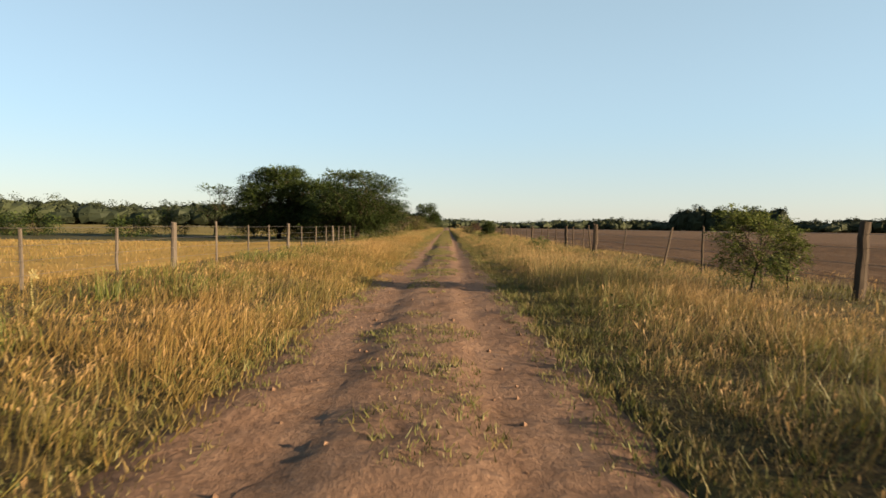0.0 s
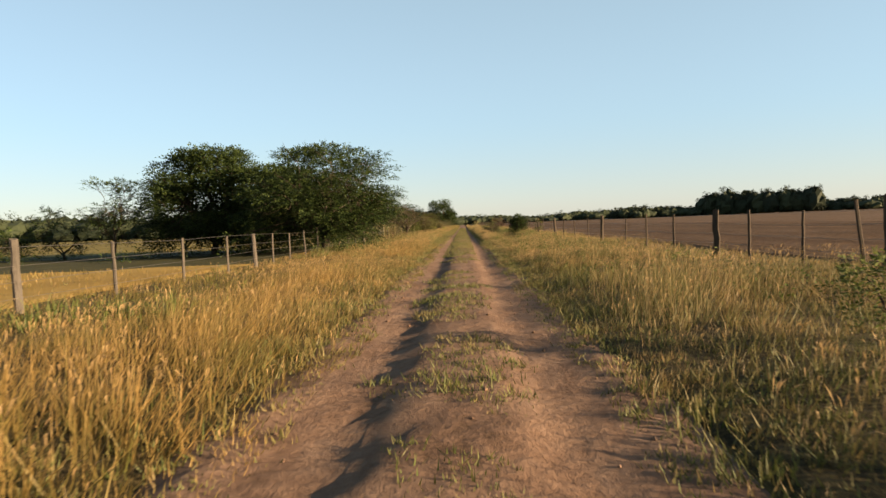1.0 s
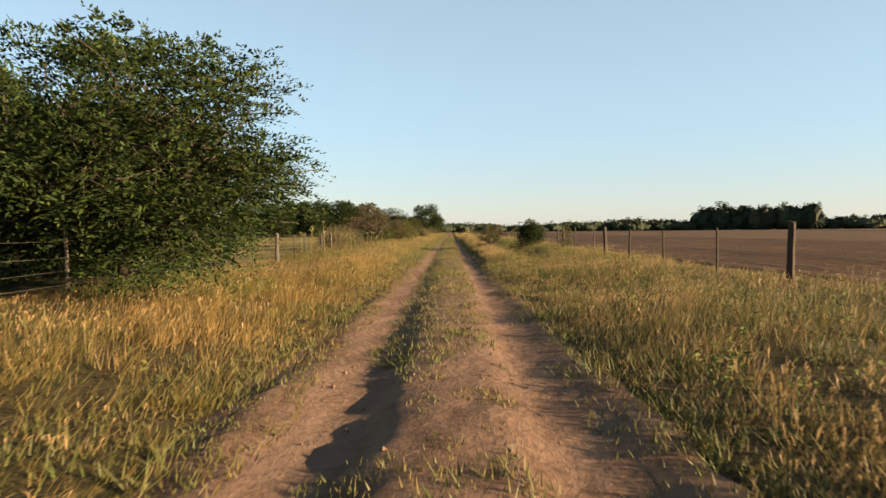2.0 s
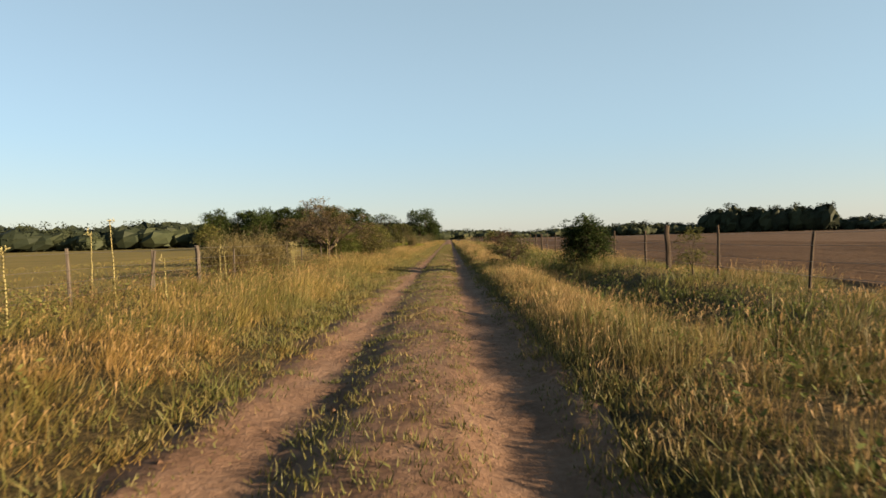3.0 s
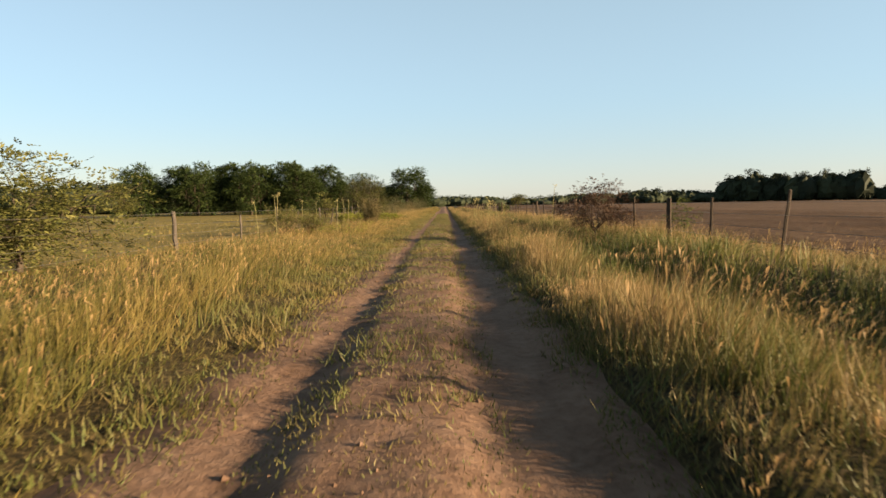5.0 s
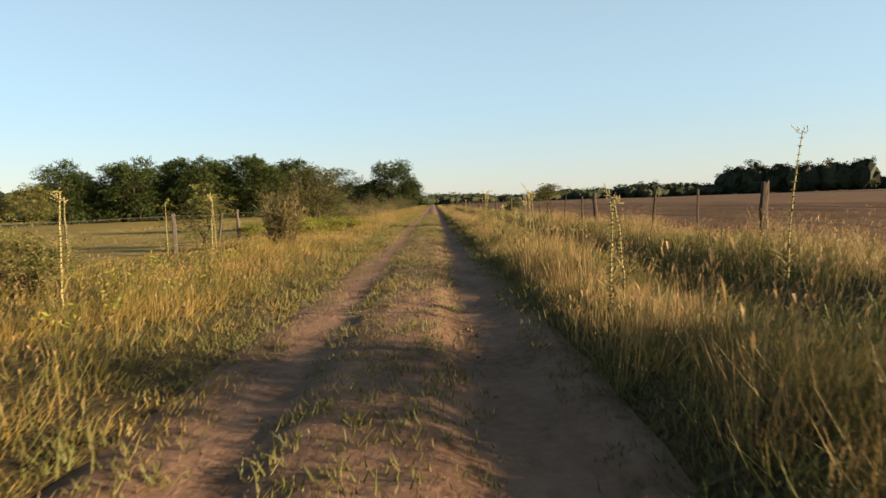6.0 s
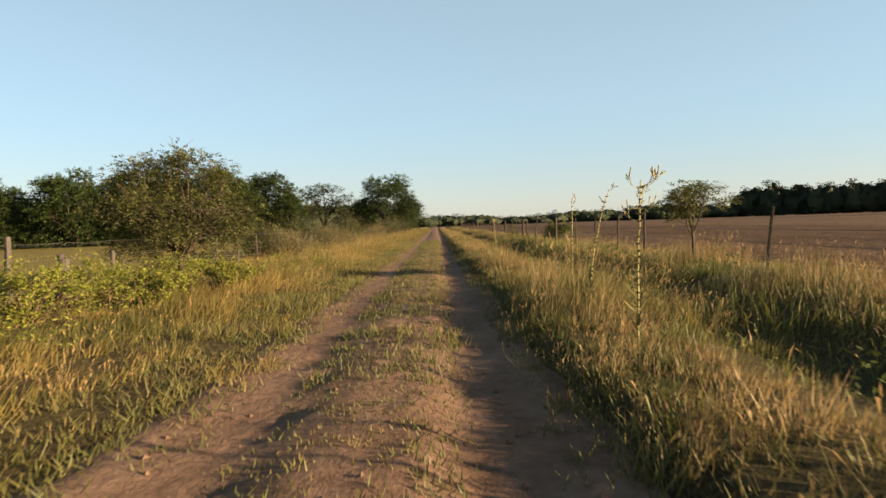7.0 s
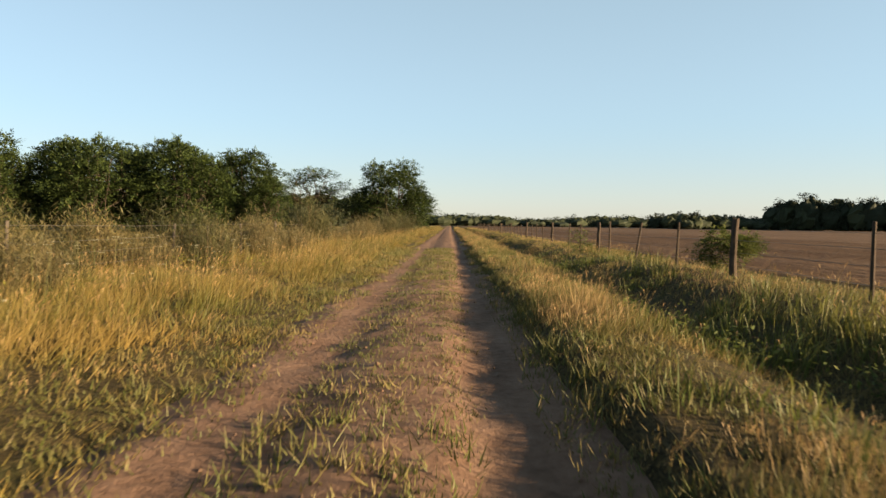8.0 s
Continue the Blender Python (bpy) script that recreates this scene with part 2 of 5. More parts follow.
def tubes(lines, sides=5):
    """Tapered round limbs along polylines of (points, radii), capped at the end."""
    V, Q, T = [], [], []
    base = 0
    ang = np.arange(sides) * 2 * np.pi / sides
    for pts, rad in lines:
        pts, rad = np.asarray(pts, float), np.asarray(rad, float)
        k = len(pts)
        d = np.gradient(pts, axis=0)
        d /= np.linalg.norm(d, axis=1)[:, None] + 1e-9
        ref = np.where(np.abs(d[:, 2:3]) > 0.9, [[1.0, 0, 0]], [[0, 0, 1.0]])
        u = np.cross(d, ref)
        u /= np.linalg.norm(u, axis=1)[:, None] + 1e-9
        w = np.cross(d, u)
        ring = pts[:, None] + rad[:, None, None] * (np.cos(ang)[None, :, None] * u[:, None] + np.sin(ang)[None, :, None] * w[:, None])
        V.append(ring.reshape(-1, 3))
        i = np.arange(k - 1)[:, None] * sides + np.arange(sides)[None]
        j = np.arange(k - 1)[:, None] * sides + (np.arange(sides)[None] + 1) % sides
        Q.append(np.stack([i, j, j + sides, i + sides], -1).reshape(-1, 4) + base)
        top = base + (k - 1) * sides
        T.append(np.stack([np.full(sides - 2, top), top + np.arange(1, sides - 1), top + np.arange(2, sides)], -1))
        base += k * sides
    return np.concatenate(V), np.concatenate(T), np.concatenate(Q)


def leaf_cloud(rng, centres, n, radius, flat, size, droop=0.0):
    """Small pointed leaves about the centres, thicker towards the outside of each clump."""
    centres = np.asarray(centres, float)
    which = rng.integers(0, len(centres), n)
    d = rng.normal(size=(n, 3))
    d /= np.linalg.norm(d, axis=1)[:, None]
    r = np.asarray(radius)[which] * rng.random(n) ** 0.45
    p = centres[which] + d * r[:, None] * np.array([1, 1, flat])
    p[:, 2] -= droop * r * rng.random(n)
    a = rng.random(n) * 2 * np.pi
    tilt = rng.normal(0, 0.5, n)
    along = np.stack([np.cos(a) * np.cos(tilt), np.sin(a) * np.cos(tilt), np.sin(tilt)], -1)
    side = np.cross(along, rng.normal(size=(n, 3)) * 0.6 + [0, 0, 1])
    side /= np.linalg.norm(side, axis=1)[:, None] + 1e-9
    s = size * (0.6 + 0.8 * rng.random(n))[:, None]
    V = np.stack([p - along * s, p - side * s * 0.38, p + along * s, p + side * s * 0.38], 1).reshape(-1, 3)
    Q = np.arange(4 * n).reshape(-1, 4)
    return V, Q


def frond_cloud(rng, centres, n, radius, flat, size, length, droop=0.35):
    """Feathery sprays: leaflets on both sides of short drooping twigs that point out of each clump."""
    centres = np.asarray(centres, float)
    k = 7
    which = rng.integers(0, len(centres), n)
    d = rng.normal(size=(n, 3))
    d /= np.linalg.norm(d, axis=1)[:, None]
    r = np.asarray(radius)[which] * rng.random(n) ** 0.42
    p = centres[which] + d * r[:, None] * np.array([1, 1, flat])
    core = centres.mean(0)
    away = p - core
    away /= np.linalg.norm(away, axis=1)[:, None] + 1e-9
    g = d * 0.7 + away * 0.8 + rng.normal(0, 0.45, (n, 3))
    g[:, 2] = g[:, 2] * 0.45 + 0.12
    g /= np.linalg.norm(g, axis=1)[:, None] + 1e-9
    side = np.cross(g, rng.normal(0, 0.35, (n, 3)) + [0, 0, 1])
    side /= np.linalg.norm(side, axis=1)[:, None] + 1e-9
    L = length * (0.6 + 0.8 * rng.random(n))
    s = (np.arange(k) + 0.6) / k
    sign = np.where(np.arange(k) % 2, 1.0, -1.0)
    sign[-1] = 0.0
    q = p[:, None] + g[:, None] * (L[:, None] * s)[..., None]
    q[..., 2] -= droop * L[:, None] * s ** 2
    fat = size * (1.15 - 0.5 * s)[None, :, None] * (0.75 + 0.5 * rng.random((n, k, 1)))
    out = side[:, None] * sign[None, :, None] + g[:, None] * 0.7 + rng.normal(0, 0.25, (n, k, 3))
    out /= np.linalg.norm(out, axis=-1, keepdims=True) + 1e-9
    wide = np.cross(out, np.cross(side, g)[:, None] + rng.normal(0, 0.3, (n, k, 3)))
    wide /= np.linalg.norm(wide, axis=-1, keepdims=True) + 1e-9
    V = np.stack([q, q + out * fat - wide * fat * 0.42, q + out * fat * 2, q + out * fat + wide * fat * 0.42], 2).reshape(-1, 3)
    return V, np.arange(4 * n * k).reshape(-1, 4)


def land(x, y):
    """The lie of the land: a sunken two-rut track between low banks, with a shallow ditch along one side farther on."""
    x, y = np.asarray(x, float), np.asarray(y, float)
    left = np.clip((-1.5 - x) / 2.2, 0, 1)
    right = np.clip((x - 1.3) / 2.2, 0, 1)
    h = 0.10 * (left * left * (3 - 2 * left)) + 0.10 * (right * right * (3 - 2 * right))
    h += 0.03 * np.sin(x * 0.9 + y * 0.31) * np.maximum(left, right) * (np.abs(x) < 40)
    deep = np.clip((y - 46) / 20, 0, 1)
    lip = np.clip((x - 0.98) / 0.32, 0, 1)
    h += deep * (0.11 * lip * lip * (3 - 2 * lip) * np.clip((6.5 - x) / 2, 0, 1) + 0.06 * np.exp(-((x - 5.6) / 0.8) ** 2) - 0.42 * np.exp(-((x - 3.5) / 0.95) ** 2) * (1 + 0.2 * np.sin(y * 0.23)))
    fade = np.clip((np.abs(x) - 7) / 6, 0, 1)
    return h * (1 - fade) + 0.02 * fade


def grid_mesh(name, xs, ys, zf, smooth=True):
    X, Y = np.meshgrid(xs, ys)
    V = np.stack([X, Y, zf(X, Y)], -1).reshape(-1, 3)
    nx, ny = len(xs), len(ys)
    i = (np.arange(ny - 1)[:, None] * nx + np.arange(nx - 1)[None]).ravel()
    return build_mesh(name, V, None, np.stack([i, i + 1, i + nx + 1, i + nx], -1), smooth=smooth)


def waves(x, y, seed, scale):
    """Cheap smooth noise between about -1 and 1."""
    r = np.random.default_rng(seed)
    s = np.zeros_like(np.asarray(x, float))
    for k in range(7):
        a, f = r.random() * 2 * np.pi, scale * (0.5 + 1.6 * r.random())
        s = s + np.sin((x * np.cos(a) + y * np.sin(a)) * f + r.random() * 6.28)
    return s / 4.0


def along(y, rows):
    """A value that glides along the road between rows of (y, value)."""
    return np.interp(y, [r[0] for r in rows], [r[1] for r in rows])


# ---- ground, road and fields ----
def steps(*bands):
    out = []
    for a, b, d in bands:
        out += list(np.arange(a, b - 1e-6, d))
    return np.array(out + [bands[-1][1]])


def ground_z(x, y):
    worn = 0.16 * waves(x * 0.4, y, 43, 1.3) + 0.08 * waves(x, y, 44, 4.0)
    road = np.minimum(np.clip((x + 1.95 + worn) / 0.45, 0, 1), np.clip((1.28 + worn - x) / 0.45, 0, 1))
    return land(x, y) - 0.12 * road - np.where((x < -9.6) | (x > 9.6), 0.2, 0.0)


gx = steps((-2400, -200, 200), (-200, -20, 15), (-20, -8, 1.5), (-8, -2.2, 0.25), (-2.2, 1.6, 0.1), (1.6, 8, 0.25), (8, 20, 1.5), (20, 200, 15), (200, 2400, 200))
gy = steps((-300, -10, 20), (-10, 0, 1), (0, 150, 0.8), (150, 300, 3), (300, 3000, 150))
tagged(part("ground", grid_mesh("ground", gx, gy, ground_z), M_GROUND), "brown soil of the grassy verges and flat plain", "ground", kind="structure")


def road_z(x, y):
    lane = -0.28 + 0.10 * np.sin(y * 0.045) * np.clip(y / 40, 0, 1)
    u = x - lane
    deep = 0.03 + 0.055 * np.clip((y - 16) / 14, 0, 1) * (0.8 + 0.2 * np.sin(y * 0.37))
    leftrut = np.interp(y, (52, 68, 100, 115), (1.0, 0.75, 0.75, 0.5)) / (1 + np.exp((u + 0.50) / 0.06)) * np.clip((u + 1.30) / 0.55, 0, 1)
    rightrut = np.exp(-((u - 0.80) / 0.36) ** 4)
    z = 0.02 - deep * (leftrut + rightrut) + 0.02 * np.exp(-(u / 0.36) ** 2)
    z += 0.012 * waves(x, y * 2.2, 3, 2.2) + 0.014 * waves(x, y, 5, 7.0) + 0.010 * waves(x, y, 9, 17.0)
    worn = 0.17 * waves(x * 0.4, y, 41, 1.1) + 0.08 * waves(x, y, 42, 4.0)
    edge = np.minimum(np.clip((x + 1.85 + worn) / 0.4, 0, 1), np.clip((1.2 + worn - x) / 0.4, 0, 1))
    return z * edge + (1 - edge) * -0.05


road = part("dirt_road", grid_mesh("dirt_road", steps((-1.95, 1.3, 0.09)), steps((0, 160, 0.15), (160, 168, 0.5), (170, 400, 2), (400, 900, 50)), road_z), M_ROAD)
tagged(road, "rutted pinkish-brown sandy dirt road with a grassy middle strip", "road", kind="structure")


def field(name, x0, x1, y0, y1, mat, label, category, furrow=0.0, pitch=0.7):
    n = 1 if x1 > x0 else -1
    near = np.concatenate([np.arange(0, 2, 0.2), np.arange(2, 26, 0.22 if furrow else 1.0)])
    xs = np.unique(np.round(np.concatenate([x0 + n * near, x0 + n * np.geomspace(27, abs(x1 - x0), 20)]), 3))
    ys = steps((y0, min(y1, 190), 1.2), *(((190, y1, 40),) if y1 > 190 else ()))
    z = lambda X, Y: np.where(np.abs(X) < 12, land(X, Y), 0.02) + np.where(np.abs(X - x0) < 0.4, -0.03, 0.035) + furrow * np.sin(X * 2 * np.pi / pitch + 0.4 * waves(X, Y, 4, 0.5)) + 0.015 * waves(X, Y, 8, 1.7)
    return tagged(part(name, grid_mesh(name, xs, ys, z), mat), label, category, kind="structure")


field("stubble_field", -7.3, -420, -60, 38, M_STUBBLE, "flat golden field of cut cereal stubble", "field")
# this strip carries the trees' shade in its colour
field("rough_strip", -7.3, -420, 38, 57, M_ROUGH, "rough grassland strip beside the trees, with tree shade painted into its dark colour", "field")
field("pasture", -7.3, -420, 57, 700, M_PASTURE, "flat yellow-green grazed pasture beyond the fence", "field")
field("ploughed_field", 7.2, 520, -60, 700, M_PLOUGH, "bare brown ploughed field with shallow furrows", "field", 0.035)


# ---- fences ----
def post_mesh(rng, height, radius, sides=8, split=True):
    k = 7
    z = np.linspace(-0.25, height, k)
    wob = rng.normal(0, radius * 0.12, (k, 2))
    V, T, Q = [], [], []
    ang = np.arange(sides) * 2 * np.pi / sides
    prof = radius * (1 + rng.normal(0, 0.10, sides))
    for i in range(k):
        r = prof * (1.06 - 0.16 * i / (k - 1)) * (1 + rng.normal(0, 0.03, sides))
        V.append(np.stack([wob[i, 0] + r * np.cos(ang), wob[i, 1] + r * np.sin(ang), z[i] + (rng.normal(0, radius * 0.25, sides) if i == k - 1 else 0 * ang)], -1))
    V.append(np.array([[wob[-1, 0], wob[-1, 1], height + radius * 0.15]]))
    i = np.arange(k - 1)[:, None] * sides + np.arange(sides)
    j = np.arange(k - 1)[:, None] * sides + (np.arange(sides) + 1) % sides
    Q = np.stack([i, j, j + sides, i + sides], -1).reshape(-1, 4)
    top = (k - 1) * sides
    T = np.stack([top + np.arange(sides), top + (np.arange(sides) + 1) % sides, np.full(sides, k * sides)], -1)
    return build_mesh("fence_post", np.concatenate(V), T, Q)


def fence(label, x, posts, droppers, wire_z, wood, seed, bend=((0, 0.0), (400, 0.0))):
    """posts and droppers: rows of y, height, radius, lean in degrees; bend: how far the line stands off x along y."""
    rng = np.random.default_rng(seed)
    f = holder("fence", x, 0)
    tagged(f, label, "fence")
    for kind, rows in (("post", posts), ("dropper", droppers)):
        for y, h, r, lean in rows:
            ob = part(kind, post_mesh(rng, h, r, 9 if kind == "post" else 6), wood, f)
            dx = rng.normal(0, 0.04) + float(along(y, bend))
            ob.matrix_basis = pose(dx, y, float(land(x + dx, y)), 0, 0, 0) @ pose(0, 0, 0, lean * 0.3 + rng.normal(0, 1.5), lean, 0) @ pose(0, 0, 0, 0, 0, rng.random() * 360)
    ys = np.array(sorted(y for y, _, _, _ in posts))
    for zw in wire_z:
        line = []
        for a, b in zip(ys[:-1], ys[1:]):
            for s in np.linspace(0, 1, 5)[:-1]:
                y = a + (b - a) * s
                line.append((0.035 + float(along(y, bend)) + rng.normal(0, 0.006), y, zw + 0.14 - 0.05 * 4 * s * (1 - s) * rng.random()))
        line.append((0.035 + float(along(ys[-1], bend)), ys[-1], zw + 0.14))
        v, t, q = tubes([(line, np.full(len(line), 0.0036))], 4)
        part("wire", build_mesh("wire", v, t, q), M_WIRE, f, "thin grey fence wire")
    return f


frng = np.random.default_rng(77)
thick = (-6.5, 4.4, 15.0, 25.8, 36.3, 46.7, 56.9, 67.6, 76.5, 88.7, 100.3, 109.75, 118.1, 123.4, 128.8, 132.05, 138.1, 160.2, 171.0, 182.0, 193.0, 204.0)
lp = [(y, 1.12 + frng.normal(0, 0.03), 0.068 if y < 100 else 0.055, frng.normal(0, 1.5)) for y in thick]
lp = [(y, 0.8 if y == 132.05 else h, r, ln) for y, h, r, ln in lp]
lp += [(130.2, 0.72, 0.10, 9), (130.42, 0.80, 0.06, -7)]
ld = [(a + (b - a) * s / 4 + frng.normal(0, 0.1), 1.03 + frng.normal(0, 0.04), 0.033, frng.normal(0, 2.0)) for a, b in zip(thick[:7], thick[1:8]) for s in (1, 2, 3) if not 36 < a < 37]
ld += [(y, 1.0 + frng.normal(0, 0.05), 0.034, ln) for y, ln in ((38.1, 1), (40.2, -1), (42.1, -2), (44.4, 0), (64.9, 7), (70.4, 1), (79.3, 3), (83.9, -2), (86.2, 1), (94.0, 2), (105.0, 0), (113.5, -3), (121.4, 9), (126.5, 2), (140.25, 1), (142.6, -2), (145.3, 3), (151.1, 2), (153.4, 0), (156.0, -3), (164.0, 2), (167.5, 0), (175.0, 1), (179.0, -2))]
fence("old wire fence with grey wooden posts along the grassy verge", -6.8, lp, ld, (0.22, 0.46, 0.70, 0.98), M_POST, 11)

rp = [(-2.5, 1.2, 0.08, 0), (9.5, 1.22, 0.085, 1), (26.6, 1.22, 0.10, 1), (33.0, 1.2, 0.085, 0), (45.7, 1.18, 0.08, 1), (58.8, 1.2, 0.075, -1)]
rp += [(y, 1.16 + frng.normal(0, 0.03), 0.07, frng.normal(0, 2)) for y in (67.6, 78.1, 89.7, 101.2, 112.8, 124.1, 148.4, 159.8)]
rp += [(171.0 + 11.4 * k, 1.18 + frng.normal(0, 0.03), 0.075, frng.normal(0, 2)) for k in range(9)]
rd = [(y, 1.14 + frng.normal(0, 0.05), 0.032, ln) for y, ln in (
    (0.5, 0), (3.4, 1), (6.4, 0), (12.4, -1), (15.3, 1), (18.1, 10), (22.6, 8), (27.1, -5), (29.1, 1), (31.2, 0), (36.4, 0), (39.2, 0), (42.2, 2),
    (49.0, 0), (52.6, -1), (55.8, 1), (61.4, 4), (64.5, 1), (69.6, 0), (72.5, 0), (75.3, 2), (80.9, 0), (83.9, 0), (86.9, 2),
    (92.5, 0), (95.8, 4), (98.6, 0), (104.2, 0), (106.9, 1), (109.8, 0), (115.6, 2), (118.5, 6), (121.8, 0), (126.4, 1), (129.6, 5),
    (132.6, 0), (135.9, 1), (138.5, 2), (141.5, 5), (144.4, 0), (151.7, 1), (155.1, 7), (158.4, 0), (163.0, 0), (165.7, 1))]
rd += [(171.0 + 11.4 * k + 2.85 * s, 1.1 + frng.normal(0, 0.05), 0.032, frng.normal(0, 3)) for k in range(8) for s in (1, 2, 3)]
fence("old wire fence with dark weathered leaning posts by the ploughed field", 5.9, rp, rd, (0.3, 0.55, 0.8, 1.02), M_POST_DARK, 12, ((0, 0.5), (42, 0.5), (74, 0.0), (400, 0.0)))


# ---- trees and shrubs ----
def crown_tree(name, label, x, y, height, spread, bottom, seed, leaf_mat, clumps=26, leaves=9000, leaf=0.085, trunk=0.16,
               fork=0.9, flat=0.5, clump=0.30, twigs=0, bark=None, category="tree", deep=None, lift=0.0, dome=False, spray=4.0):
    """A tapered trunk, limbs to every clump, twigs, and a crown of small leaves with gaps and an uneven edge."""
    rng = np.random.default_rng(seed)
    deep = deep or spread
    t = holder(name, x, y, float(land(x, y)) - 0.03, 0)
    tagged(t, label, category)
    mid, half = (height + bottom) / 2, (height - bottom) / 2
    d = rng.normal(size=(clumps, 3))
    d /= np.linalg.norm(d, axis=1)[:, None]
    r = (0.25 + 0.75 * rng.random(clumps) ** 0.6)[:, None]
    c = d * r * [spread * 0.80, deep * 0.80, half * 0.82] + [0, 0, mid + lift]
    if dome:
        a, o = rng.random(clumps) * 6.283, rng.random(clumps) ** 0.5
        c = np.stack([np.cos(a) * o * spread * 0.84, np.sin(a) * o * deep * 0.84, bottom + (height * (0.92 - 0.42 * o ** 3) - bottom) * (0.06 + 0.94 * rng.random(clumps) ** 0.8)], -1)
    cr = clump * min(spread, half * 1.6) * (0.65 + 0.7 * rng.random(clumps))
    lines = []
    lean = rng.normal(0, 0.10 * fork, 2)
    top = np.array([lean[0], lean[1], fork])
    lines.append(([(0, 0, -0.1), (lean[0] * 0.2, lean[1] * 0.2, fork * 0.35), (lean[0] * 0.6, lean[1] * 0.6, fork * 0.7), top], [trunk * 1.25, trunk, trunk * 0.9, trunk * 0.8]))
    mains = max(3, min(9, clumps // 8))
    turn0 = rng.random() * 6.283
    group = ((np.arctan2(c[:, 1], c[:, 0]) + turn0) % 6.283 / 6.284 * mains).astype(int)
    for g in range(mains):
        mine = np.flatnonzero(group == g)
        if not len(mine):
            continue
        goal = c[mine].mean(0) * [1.0, 1.0, 1.02]
        start = top * [1, 1, 0.65 + 0.35 * rng.random()]
        k1 = start + (goal - start) * 0.33 + rng.normal(0, 0.05 * spread, 3) + [0, 0, 0.04 * half]
        k2 = start + (goal - start) * 0.68 + rng.normal(0, 0.06 * spread, 3)
        w = trunk * (0.5 + 0.2 * rng.random())
        path = np.array([start, k1, k2, goal])
        lines.append((path, [w, w * 0.8, w * 0.6, w * 0.4]))
        for n in mine:
            q, rr = c[n], cr[n]
            s = 1.0 + 1.9 * rng.random()
            b = path[int(s)] + (path[min(3, int(s) + 1)] - path[int(s)]) * (s % 1)
            m1 = b + (q - b) * 0.33 + rng.normal(0, 0.045 * spread, 3) + [0, 0, 0.03 * half]
            m2 = b + (q - b) * 0.66 + rng.normal(0, 0.045 * spread, 3) + [0, 0, 0.03 * half]
            ws = w * 0.38
            lines.append(([b, m1, m2, q], [ws, ws * 0.75, ws * 0.5, ws * 0.25]))
            for _ in range(twigs):
                e = q + np.clip(rng.normal(0, 0.6, 3), -0.9, 0.9) * rr * [1, 1, max(flat, 0.6)]
                b2_ = m2 + (q - m2) * rng.random()
                lines.append(([b2_, (b2_ + e) / 2 + rng.normal(0, 0.10, 3) * rr, e], [ws * 0.4, ws * 0.26, ws * 0.12]))
    v, tr, qd = tubes(lines, 4)
    lv, q = frond_cloud(rng, c, leaves // 7, cr, flat, leaf * 0.80, leaf * spray) if leaves else (v, None)
    grow = np.array([spread / np.percentile(np.abs(lv[:, 0]), 99), deep / np.percentile(np.abs(lv[:, 1]), 99), height / np.percentile(lv[:, 2], 99.5)])
    part("trunk", build_mesh("trunk", v * grow, tr, qd, smooth=True), bark or M_BARK, t)
    if leaves:
        v = lv * grow
        low = float(np.min(v[:, 2]))
        if low < 0.02:
            v[:, 2] = np.maximum(v[:, 2], 0.02 + 0.05 * rng.random(len(v)))
        part("crown", build_mesh("crown", v, None, q), leaf_mat, t)
    return t


def stem_shrub(name, label, x, y, height, spread, seed, leaf_mat, stems=26, leaves=1600, leaf=0.04, bark=None, category="shrub"):
    """Many stems fanning out of the ground, each with side twigs and small leaves."""
    rng = np.random.default_rng(seed)
    t = holder(name, x, y, float(land(x, y)) - 0.02)
    tagged(t, label, category)
    lines, heads, rad = [], [], []
    for _ in range(stems):
        a, out = rng.random() * 6.283, spread * rng.random() ** 0.7
        h = height * (0.6 + 0.4 * rng.random()) * (1 - 0.25 * out / spread)
        e = np.array([math.cos(a) * out, math.sin(a) * out, h])
        b = np.array([math.cos(a) * 0.08, math.sin(a) * 0.08, 0]) * spread
        m = (b + e) / 2 + rng.normal(0, 0.06, 3) * height + [0, 0, 0.06 * height]
        w = 0.005 + 0.006 * rng.random()
        lines.append(([b, m, e], [w, w * 0.7, w * 0.25]))
        for _ in range(5):
            s = 0.3 + 0.7 * rng.random()
            p = (m if s < 0.5 else e) * s + (b if s < 0.5 else m) * (1 - s)
            q = p + rng.normal(0, 0.13, 3) * height + [0, 0, 0.10 * height]
            lines.append(([p, (p + q) / 2 + rng.normal(0, 0.02, 3), q], [w * 0.45, w * 0.3, w * 0.15]))
            heads += [q, (p + q) / 2]
            rad += [0.10 * height, 0.08 * height]
    v, tr, qd = tubes(lines, 4)
    part("branchwork", build_mesh("branchwork", v, tr, qd), bark or M_TWIG, t)
    if leaves:
        v, q = leaf_cloud(rng, heads, leaves, rad, 0.9, leaf)
        v[:, 2] = np.maximum(v[:, 2], 0.02)
        part("foliage", build_mesh("foliage", v, None, q), leaf_mat, t)
    return t


